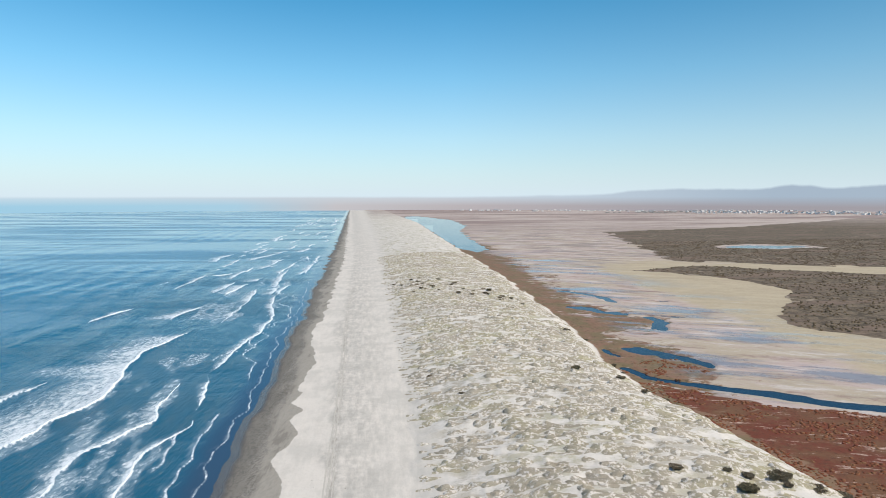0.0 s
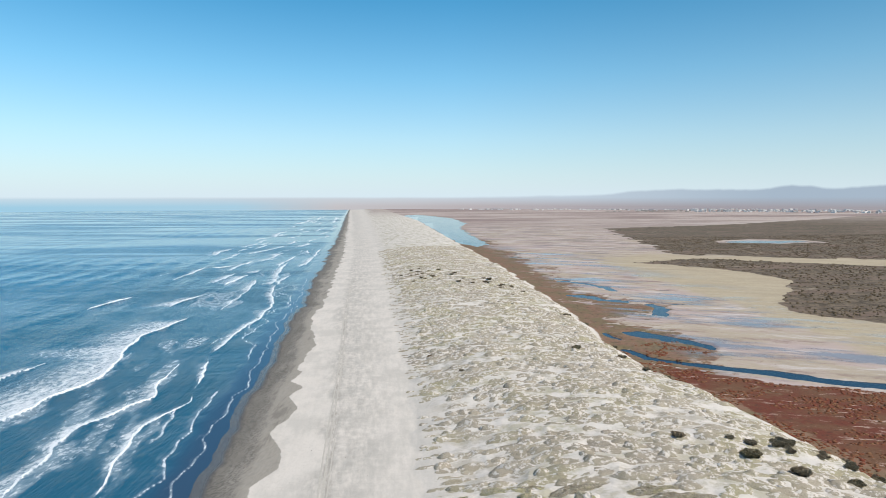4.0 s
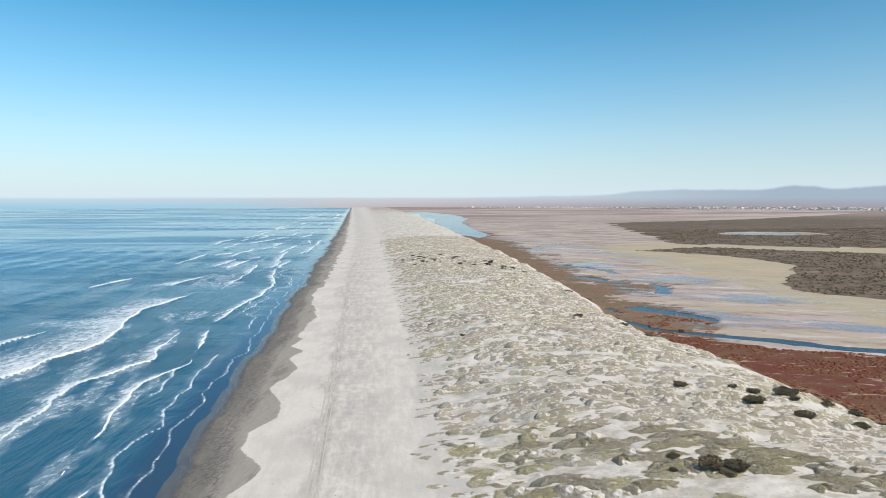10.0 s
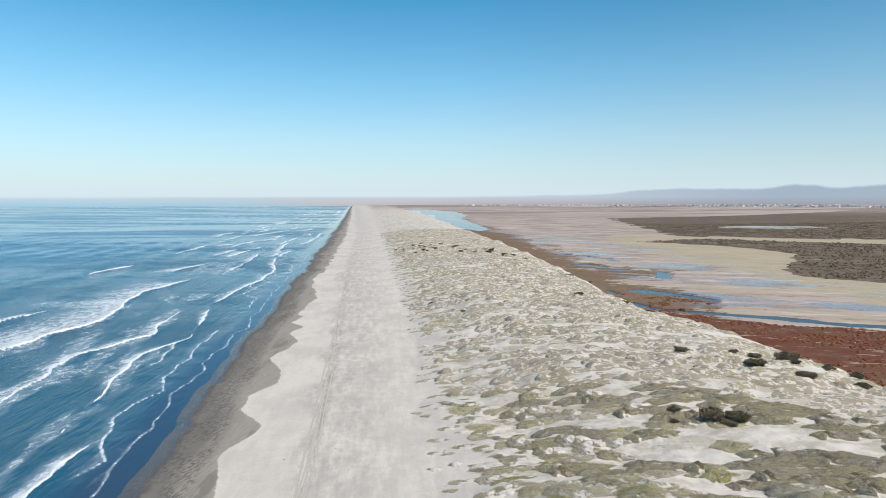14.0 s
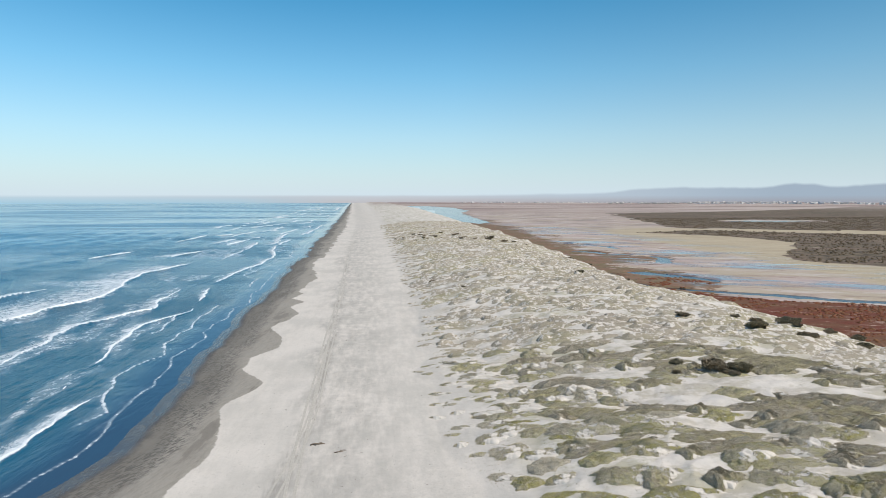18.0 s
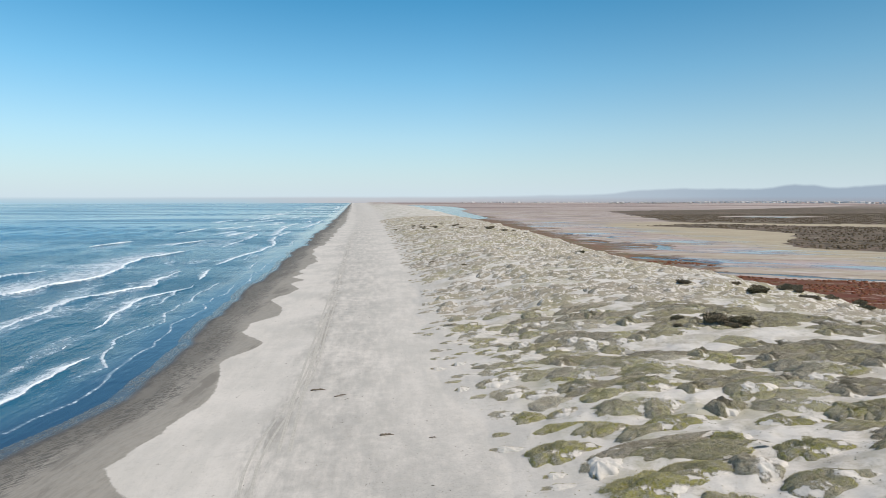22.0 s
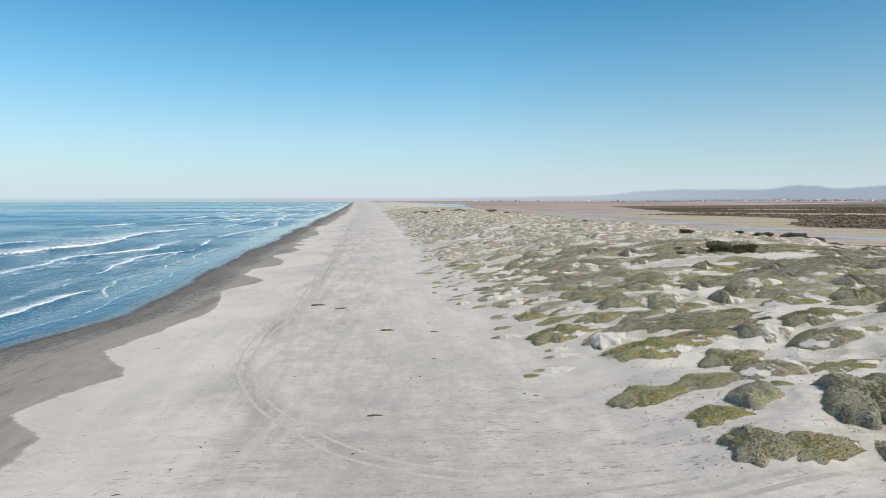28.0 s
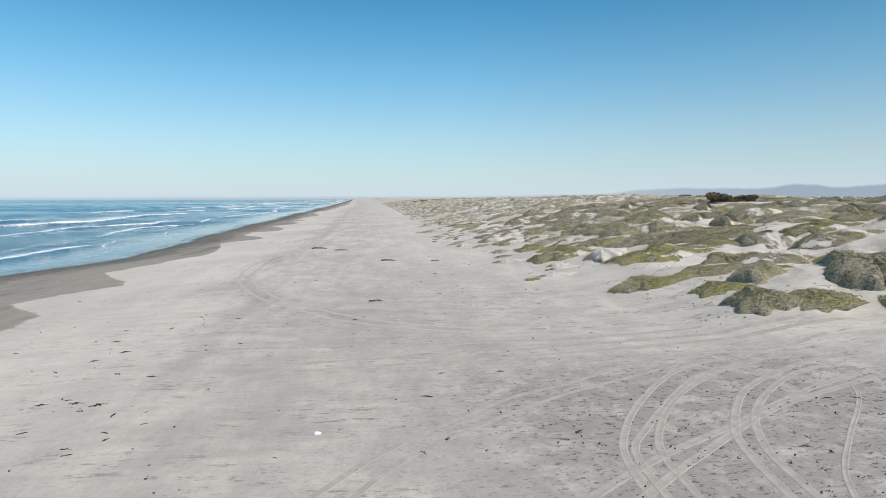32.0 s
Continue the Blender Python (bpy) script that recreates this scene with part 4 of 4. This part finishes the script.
# ---- dark shrubs ----
def shrub(seed, wide, tall):
    """Low spreading shrub: bent stems under a broken crown of small leaves. Built about 1 m wide units."""
    rnd = np.random.default_rng(seed)
    root = new("shrub", None)
    tips = []
    sv, sf = [], []
    for k in range(11):
        az, reach = rnd.uniform(0, 2 * math.pi), rnd.uniform(0.25, 0.85) * wide / 2
        p0 = np.array([math.cos(az), math.sin(az), 0]) * reach * 0.15 + (0, 0, -0.25)
        p1 = p0 + np.array([math.cos(az) * reach * 0.5, math.sin(az) * reach * 0.5, tall * rnd.uniform(0.35, 0.6)])
        p2 = np.array([math.cos(az) * reach, math.sin(az) * reach, tall * rnd.uniform(0.5, 0.9)])
        tips += [p1, p2]
        for i in range(4):
            for j in range(5):
                t = i / 3
                c = (1 - t) ** 2 * p0 + 2 * t * (1 - t) * p1 + t * t * p2
                w = 0.07 * (1 - 0.7 * t)
                sv.append(c + (math.cos(j * 1.2566) * w, math.sin(j * 1.2566) * w, 0))
        b = k * 20
        for i in range(3):
            sf += [(b + i * 5 + j, b + i * 5 + (j + 1) % 5, b + i * 5 + 5 + (j + 1) % 5, b + i * 5 + 5 + j) for j in range(5)]
    part("stems", mesh_from("stems", sv, sf, M_STEM), root)
    pts, nor = [], []
    for p in tips + [np.array([rnd.normal(0, 0.2) * wide, rnd.normal(0, 0.2) * wide, tall * 0.6]) for _ in range(16)]:
        n = 60
        q = rnd.normal(0, 1, (n, 3))
        q /= np.linalg.norm(q, axis=1)[:, None]
        size = rnd.uniform(0.10, 0.19) * wide
        pts.append(p + q * (size, size, tall * 0.24) * rnd.uniform(0.5, 1.0, (n, 1)))
        nor.append(q + (0, 0, 0.5))
    pts, nor = np.concatenate(pts), np.concatenate(nor)
    pts[:, 2] = np.maximum(pts[:, 2], 0.02)
    v, f = blades(pts, nor, 0.10 * wide ** 0.6, rnd, 5, 0.55)
    part("crown", mesh_from("crown", v, f, M_SHRUB, False), root)
    return tagged(root, "dark brown-green low shrub on a pale dune", "shrub", "dark shrubs on the dunes")


SHRUBS = [shrub(501, 5.0, 1.5), shrub(502, 5.0, 1.2), shrub(503, 4.0, 1.4)]
spots = [(110.5, 172.5, 5), (126.3, 168, 3.2), (131.9, 165, 5.6), (126, 157, 6.8), (142.7, 163.5, 8), (140.5, 157.6, 5), (133.1, 144.5, 7), (152, 158.4, 6),
         (155.5, 150, 6), (146.3, 139.5, 5), (79.4, 127, 3.4), (84.5, 119.5, 9.0), (90, 118.2, 6.5), (86.5, 116.2, 5), (75.8, 121, 2.6), (47.8, 308.7, 3.6),
         (57.6, 271.2, 3.5), (106, 420.6, 4.3), (125.8, 292, 5.8), (164, 397.5, 6), (160, 391, 5.5), (159.4, 486.6, 4.6), (146.5, 279.8, 5.6),
         (154, 250, 5), (168, 372, 5), (150, 262, 4.5), (158, 300, 4), (163, 322, 5), (164, 146, 7), (166, 139, 6), (161, 132, 6), (168, 152, 5), (150, 131, 5), (165, 160, 5)]
for k in range(46):
    t = rng.random()
    spots.append((72 + 85 * t + rng.normal(0, 9), 660 - 150 * t + rng.normal(0, 26), rng.uniform(3.5, 6.5)))
for k, (x, y, w) in enumerate(spots):
    ob = SHRUBS[k % 3]
    c = copy_thing(ob, pose(x, y, at_ground(x, y) + 0.05, 0, 0, rng.uniform(0, 360)) @ Matrix.Diagonal((w / 5, w / 5 * rng.uniform(0.7, 0.95), max(0.6, w / 6.5) if w < 6.4 else w / 5.4, 1)))
    if w > 8.5:
        tagged(c, "broad dark shrub standing on the dune crest")
for ob in SHRUBS:
    for o in (*ob.children, ob):
        bpy.data.objects.remove(o)


# ---- breaking waves ----
def breaking_wave(n):
    points, tail, tall = CRESTS[n]
    y0, y1 = points[0][1], points[-1][1]
    y = np.arange(y0, y1, 0.8 + y0 / 500)
    x, p = front_of(n, y)
    p = np.clip(p, 0.02, 1) * smooth(y, y0, y0 + 0.08 * (y1 - y0)) * (1 - smooth(y, y1 - 0.08 * (y1 - y0), y1))
    roll = tall * (0.35 + 1.0 * vnoise(y / 4, y * 0, 260 + n)) * p
    jag = fbm(y / 2.2, y * 0, 270 + n, 3) * 0.8
    prof = [(0.5, -0.5), (0.55, 0.3), (0.25, 0.8), (-0.5, 1.0), (-1.4, 0.75), (-2.6, 0.25), (-3.8, -0.5)]
    v = []
    for dx, dz in prof:
        v.append(np.stack([x + dx * (0.10 + 0.55 * roll) + jag * (dz > 0) * p, y,
                           SEA_LEVEL + tall * (0.25 + 0.75 * p) * 0.8 + dz * roll * 0.6 + 0.3 * fbm(y / 0.9 + dx * 9, y * 0 + dx, 280, 2) * roll - 0.25 * (dz < 0)], 1))
    k = len(y)
    faces = [(i * k + j, (i + 1) * k + j, (i + 1) * k + j + 1, i * k + j + 1) for i in range(len(prof) - 1) for j in range(k - 1)]
    tagged(new("breaking_wave", mesh_from("breaking_wave", np.concatenate(v), faces, M_FOAM)), "white foaming crest of a wave breaking near shore", "wave", "breaking waves")


for n in range(len(CRESTS)):
    breaking_wave(n)


# ---- tyre tracks in the sand ----
def smooth_line(points, step=0.35):
    """Points along a Catmull-Rom curve."""
    p = np.array([points[0], *points, points[-1]], float)
    out = []
    for i in range(1, len(p) - 2):
        n = max(3, int(np.linalg.norm(p[i + 1] - p[i]) / step))
        for t in np.linspace(0, 1, n, endpoint=False):
            out.append(0.5 * (2 * p[i] + (p[i + 1] - p[i - 1]) * t + (2 * p[i - 1] - 5 * p[i] + 4 * p[i + 1] - p[i + 2]) * t ** 2 + (3 * p[i] - p[i - 1] - 3 * p[i + 1] + p[i + 2]) * t ** 3))
    return np.array(out)


def tyre_track(points, wide=0.25, step=0.35, deep=0.65, material=M_TRACK):
    c = smooth_line(points, step)
    d = np.gradient(c, axis=0)
    nrm = np.stack([-d[:, 1], d[:, 0]], 1) / np.linalg.norm(d, axis=1)[:, None]
    prof = [(-0.95, -0.03), (-0.62, 0.036), (-0.42, 0.012), (-0.15, 0.008), (0.15, 0.008), (0.42, 0.012), (0.62, 0.036), (0.95, -0.03)]
    ends = np.clip(np.minimum(np.arange(len(c)), np.arange(len(c))[::-1]) / 6, 0.05, 1)
    v = []
    for off, z in prof:
        q = c + nrm * (off * wide * (0.95 + 0.1 * vnoise(c[:, 0] * 0.5, c[:, 1] * 0.5, 290))[:, None])
        lift = np.where(z > 0, z * deep * ends * (0.7 + 0.7 * vnoise(c[:, 0] * 2.3 + off, c[:, 1] * 2.3, 291)) + 0.004, -0.05)
        v.append(np.concatenate([q, (height(q[:, 0], q[:, 1]) + lift)[:, None]], 1))
    n = len(c)
    faces = [(i * n + j, i * n + j + 1, (i + 1) * n + j + 1, (i + 1) * n + j) for i in range(len(prof) - 1) for j in range(n - 1)]
    tagged(new("tyre_track", mesh_from("tyre_track", np.concatenate(v), faces, material)), "shallow tyre rut pressed into pale dry sand", "tyre track", "tyre tracks on the beach")


tyre_track([(7.4, 10.0), (7.6, 14.0), (8.2, 17.6), (9.3, 20.1), (12.0, 23.7), (16.2, 27.6), (20.5, 29.4), (30, 31.5)])
tyre_track([(8.0, 10.5), (8.3, 15.2), (9.0, 18.6), (10.6, 20.6), (13.4, 23.5), (17.0, 26.6), (21, 28.4)])
tyre_track([(9.3, 12.5), (9.4, 15.4), (10.4, 19.3), (14.3, 24.1), (19.7, 27.6), (26, 29.6)])
tyre_track([(12.0, 12.4), (12.5, 15.0), (13.4, 18.0), (14.7, 20.4), (18.3, 24.3), (23.2, 26.9), (28, 28.2)], 0.28)
tyre_track([(12.9, 12.4), (13.3, 14.6), (14.4, 18.2), (17.1, 22.0), (22.0, 25.6), (27, 27)], 0.28)
tyre_track([(0.5, 11.6), (4.4, 14.6), (9.6, 17.9), (14.6, 20.3), (21.4, 23.6), (27, 25.2)], 0.3, deep=0.6)
tyre_track([(1.5, 10.6), (5.6, 13.8), (10.5, 17.3), (18.1, 21.8), (26, 24.2)], 0.3, deep=0.6)
tyre_track([(-8, 31.5), (4, 32.2), (18, 33.0), (34, 33.2)], 0.3, 0.5, 0.8)
tyre_track([(-6, 33.2), (5, 33.9), (18, 34.4), (30, 34.2)], 0.3, 0.5, 0.7)
tyre_track([(-10, 37.5), (2, 36.5), (12, 36.2), (24, 36.0)], 0.25, 0.5, 0.7)
tyre_track([(13.6, 12.8), (15.6, 15.6), (18.6, 18.4), (22.9, 22.2), (24.5, 25)], 0.16, deep=0.8)
tyre_track([(-4.5, 15.6), (-2.5, 18.1), (-0.2, 20.6), (5.4, 25.0), (9.4, 26.9), (16.1, 29.9), (26, 32)], 0.2, deep=0.3)
tyre_track([(-3.0, 15.4), (-1.2, 17.9), (1.0, 20.2), (6.4, 24.0), (10.6, 26.2), (17, 28.8)], 0.2, deep=0.25)
for off in (0.0, 1.6):
    tyre_track([(-11.3 + off, 86), (-11.0 + off, 100), (-10.4 + off, 122), (-8.4 + off, 165), (-6.6 + off, 209), (-1.2 + off, 311), (6.0 + off, 500), (15.7 + off, 658)], 0.4, 1.0, 0.6, M_DARKTRACK)
    tyre_track([(10, 38.2 + off), (3, 41.4 + off), (-2.5 + off * 0.5, 45.6 + off), (-6 + off * 0.7, 50.5 + off * 0.6), (-10 + off, 57), (-13 + off, 65), (-15.2 + off, 76), (-14.6 + off, 90), (-11 + off, 112), (-8.6 + off, 135), (-7.4 + off, 165), (-4.8 + off, 215)], 0.3, 0.8, 0.4, M_DARKTRACK)


# ---- drift on the beach ----
def kelp(seed):
    rnd = np.random.default_rng(seed)
    root = new("kelp_clump", None)
    v, f, _ = dome(0.32, 0.2, 0.12, seed % 7 + 20, 4, 12)
    part("holdfast", mesh_from("holdfast", v, f, M_KELP), root)
    for k in range(4):
        az = rnd.uniform(0, 2 * math.pi)
        path = np.cumsum(np.concatenate([[[0, 0]], np.stack([np.cos(az + np.cumsum(rnd.normal(0, 0.5, 7))), np.sin(az + np.cumsum(rnd.normal(0, 0.5, 7)))], 1) * 0.13]), 0)
        w = np.linspace(0.05, 0.02, 8)
        d = np.gradient(path, axis=0)
        nn = np.stack([-d[:, 1], d[:, 0]], 1) / np.linalg.norm(d, axis=1)[:, None]
        v = []
        for off, z in ((-1, 0.0), (0, 0.07), (1, 0.0)):
            v.append(np.concatenate([path + nn * (w * off)[:, None], np.full((8, 1), z)], 1))
        part("frond", mesh_from("frond", np.concatenate(v), [(i * 8 + j, i * 8 + j + 1, i * 8 + 9 + j, i * 8 + 8 + j) for i in range(2) for j in range(7)], M_KELP), root)
    return tagged(root, "dark dried kelp clump lying on dry sand", "kelp", "kelp on the beach")


def driftwood(seed):
    rnd = np.random.default_rng(seed)
    root = new("driftwood", None)

    def limb(name, p, d, length, r):
        n = 7
        c = np.array([p + d * length * t + np.array([0, 0, 0.05 * math.sin(5 * t)]) + rnd.normal(0, 0.02, 3) for t in np.linspace(0, 1, n)])
        v = [c[i] + np.array([-d[1] * math.cos(a), d[0] * math.cos(a), math.sin(a)]) * r * (1 - 0.6 * i / n) for i in range(n) for a in np.linspace(0, 2 * math.pi, 6, endpoint=False)]
        f = [(i * 6 + j, i * 6 + (j + 1) % 6, i * 6 + 6 + (j + 1) % 6, i * 6 + 6 + j) for i in range(n - 1) for j in range(6)] + [tuple(range(6))[::-1], tuple(range(n * 6 - 6, n * 6))]
        part(name, mesh_from(name, v, f, M_WOOD), root)

    limb("log", np.array([-0.7, 0, 0.06]), np.array([1.0, 0.1, 0]), 1.5, 0.09)
    limb("branch", np.array([0.1, 0.08, 0.08]), np.array([0.7, 0.7, 0]), 0.6, 0.045)
    limb("branch", np.array([-0.3, 0.04, 0.08]), np.array([0.5, -0.85, 0]), 0.45, 0.035)
    return tagged(root, "weathered brown driftwood branch on the sand", "driftwood", "driftwood on the beach")


KELPS, WOODS = [kelp(611), kelp(612), kelp(613)], [driftwood(621), driftwood(622)]
near_bits = [(-15.8, 25.2), (-15.9, 29.3), (-14, 28.1), (-12.7, 26.5), (-11, 24.9), (-12, 23.4), (-12.8, 22.2), (-13.3, 22.8), (6.6, 29.7), (2, 26.2), (-13.6, 48.5),
             (-12.8, 32.4), (-18.8, 34.9), (-24.1, 41.1), (-17.6, 37), (-18.1, 42.5), (0.7, 19.9), (7.5, 20.8), (16, 17.8), (-18.9, 46.3), (-15.4, 45.8),
             (-13.9, 49.4), (13.7, 43.2), (6.9, 65.1), (-1.7, 96.3), (-14.6, 27.4), (-15.2, 28.7), (-12.2, 24.2), (-15.1, 33.5), (-16.4, 38.8)]
logs = [(1.0, 53.6, 1.0), (-6.5, 114, 1.9), (-2.4, 109.8, 1.2), (5.1, 89.8, 1.5), (12.3, 87.4, 0.9), (4.8, 90.2, 0.9), (-1.5, 110.6, 0.8)]
for k in range(70):
    y = 20 + 190 * rng.random() ** 1.4
    t = rng.random()
    near_bits.append((float(wet_edge(np.array([y]))[0]) + 4 + (dune_toe(np.array([y]))[0] - wet_edge(np.array([y]))[0] - 6) * t ** 1.3, y))
for k, (x, y) in enumerate(near_bits):
    s = rng.uniform(0.35, 0.8) if k < 30 else rng.uniform(0.25, 0.6)
    copy_thing(KELPS[k % 3], pose(x, y, at_ground(x, y), 0, 0, rng.normal(0, 40)) @ Matrix.Diagonal((s * 0.9, s * 0.4, s * 0.8, 1)))
for k, (x, y, s) in enumerate(logs):
    copy_thing(WOODS[k % 2], pose(x, y, at_ground(x, y), 0, 0, rng.normal(0, 14)) @ Matrix.Diagonal((s, s, s, 1)))
for ob in KELPS + WOODS:
    for o in (*ob.children, ob):
        bpy.data.objects.remove(o)
# small dark bits of drift strewn over the sand
sx, sy = rng.uniform(-26, 32, 9000), 9 + 130 * rng.random(9000) ** 1.6
dense = smooth(sx, 2, 12) * (1 - smooth(sy, 22, 34)) * 0.9 + 0.10
ok = (rng.random(9000) < dense) & (sx > wet_edge(sy) + 3) & (sx < dune_toe(sy)) & (fbm(sx / 3, sy / 2, 259, 3) > -0.1)
sx, sy = sx[ok], sy[ok]
bv, bf = blades(np.stack([sx, sy, height(sx, sy) + 0.01], 1), np.tile((1.0, 0.2, 0.25), (len(sx), 1)), 0.10, rng, 2, 0.35)
tagged(new("drift_bits", mesh_from("drift_bits", bv, bf, M_KELP, False)), "small dark bits of dry weed strewn over sand", "drift", kind="stuff")
v, f, _ = dome(0.3, 0.14, 0.13, 31, 5, 14)
litter = tagged(new("plastic_bag", mesh_from("plastic_bag", v, f, M_LITTER)), "crumpled white plastic bag on the beach sand", "litter")
litter.matrix_basis = pose(-3.4, 22.4, at_ground(-3.4, 22.4) + 0.02, 0, 0, 12) @ Matrix.Diagonal((0.75, 0.8, 0.7, 1))


# ---- plants of the marsh and the plain ----
def lumps(name, x, y, size, flat, material, label, category):
    """Many small uneven plant lumps in one mesh."""
    v0, f0, _ = dome(1.0, 1.0, 1.0, 35, 2, 6)
    n, m = len(x), len(v0)
    q = v0[None] * (size[:, None, None] * np.array([1, 0.9, flat]))
    q = q * (1 + 0.3 * rng.uniform(-1, 1, (n, m, 1)))
    q[:, :, 0] += x[:, None]
    q[:, :, 1] += y[:, None]
    q[:, :, 2] += height(x, y)[:, None]
    faces = [tuple(i + k * m for i in fc) for k in range(n) for fc in f0]
    return tagged(new(name, mesh_from(name, q.reshape(-1, 3), faces, material)), label, category, kind="stuff")


def lump_material(name, a, b, c):
    m = Nodes(name)
    col = m.mix(m.island(), a, b)
    return m.finish(m.mix(m.step(m.noise(0.9, 5), 0.5, 0.7), col, c), 0.9, None, 0.15)


M_RED = lump_material("red_pickleweed", (0.15, 0.04, 0.022), (0.19, 0.095, 0.048), (0.085, 0.045, 0.026))
M_DRYBUSH = lump_material("dry_scrub_bushes", (0.06, 0.046, 0.028), (0.15, 0.11, 0.07), (0.10, 0.08, 0.045))
px, py = rng.uniform(150, 330, 12000), rng.uniform(120, 330, 12000)
zz = zones(px, py)
ok = (zz["red"] + 0.6 * zz["brown"] > 0.5) & (zz["water"] < 0.2) & (px < py * 1.2 + 30) & (fbm(px / 14, py / 9, 253, 4) < -0.02)
lumps("pickleweed", px[ok], py[ok], rng.uniform(0.5, 1.3, int(ok.sum())), 0.35, M_RED, "red and brown saltmarsh plants in a dense carpet", "marsh plants")
bx, by = rng.uniform(340, 1500, 30000), 150 + 1100 * rng.random(30000) ** 1.2
zz = zones(bx, by)
ok = (zz["scrub"] > 0.6) & (bx < by * 1.2) & (fbm(bx / 30, by / 20, 255, 3) > -0.25)
lumps("scrub_bushes", bx[ok], by[ok], rng.uniform(0.7, 1.9, int(ok.sum())), 0.6, M_DRYBUSH, "dry grey-brown bushes scattered over the plain", "scrub")
wr, wa = rng.uniform(4150, 4900, 900), np.radians(rng.uniform(26, 52, 900))
ok = fbm(np.degrees(wa) / 2.5, wr / 160, 257, 3) > 0.2
wx, wy = (wr * np.sin(wa))[ok], (wr * np.cos(wa))[ok]
lumps("far_woods", wx, wy, rng.uniform(6, 15, len(wx)), 0.3, M_WOODS, "dark distant trees on the plain", "trees")


# ---- the far town ----
def house(w, d, h, gable):
    root = new("house", None)
    v = [(sx * w / 2, sy * d / 2, z) for z in (-1.5, h) for sx, sy in ((-1, -1), (1, -1), (1, 1), (-1, 1))]
    part("wall", mesh_from("wall", v, [(0, 1, 5, 4), (1, 2, 6, 5), (2, 3, 7, 6), (3, 0, 4, 7)], M_WALL, False), root)
    e = 0.4
    if gable:
        v = [(-w / 2 - e, -d / 2 - e, h), (w / 2 + e, -d / 2 - e, h), (w / 2 + e, d / 2 + e, h), (-w / 2 - e, d / 2 + e, h), (-w / 2 - e, 0, h + d * 0.28), (w / 2 + e, 0, h + d * 0.28)]
        f = [(0, 1, 5, 4), (2, 3, 4, 5), (0, 4, 3), (1, 2, 5), (0, 3, 2, 1)]
    else:
        v = [(sx * (w / 2 + e), sy * (d / 2 + e), z) for z in (h, h + 0.5) for sx, sy in ((-1, -1), (1, -1), (1, 1), (-1, 1))]
        f = [(0, 1, 5, 4), (1, 2, 6, 5), (2, 3, 7, 6), (3, 0, 4, 7), (4, 5, 6, 7), (3, 2, 1, 0)]
    part("roof", mesh_from("roof", v, f, M_ROOF, False), root)
    return tagged(root, "small pale house in a far town", "house", "houses of the far town")


HOUSES = [house(16, 12, 6, False), house(20, 12, 5.5, True), house(34, 16, 8.5, False)]
for k in range(295):
    az = radians(rng.uniform(33, 50) if k < 215 else rng.uniform(12, 36))
    r = rng.uniform(4100, 4900) if k < 215 else rng.uniform(4500, 4920)
    x, y = r * math.sin(az), r * math.cos(az)
    copy_thing(HOUSES[int(rng.choice(3, p=(0.5, 0.35, 0.15)))], pose(x, y, at_ground(x, y), 0, 0, rng.uniform(0, 90)))
for ob in HOUSES:
    for o in (*ob.children, ob):
        bpy.data.objects.remove(o)
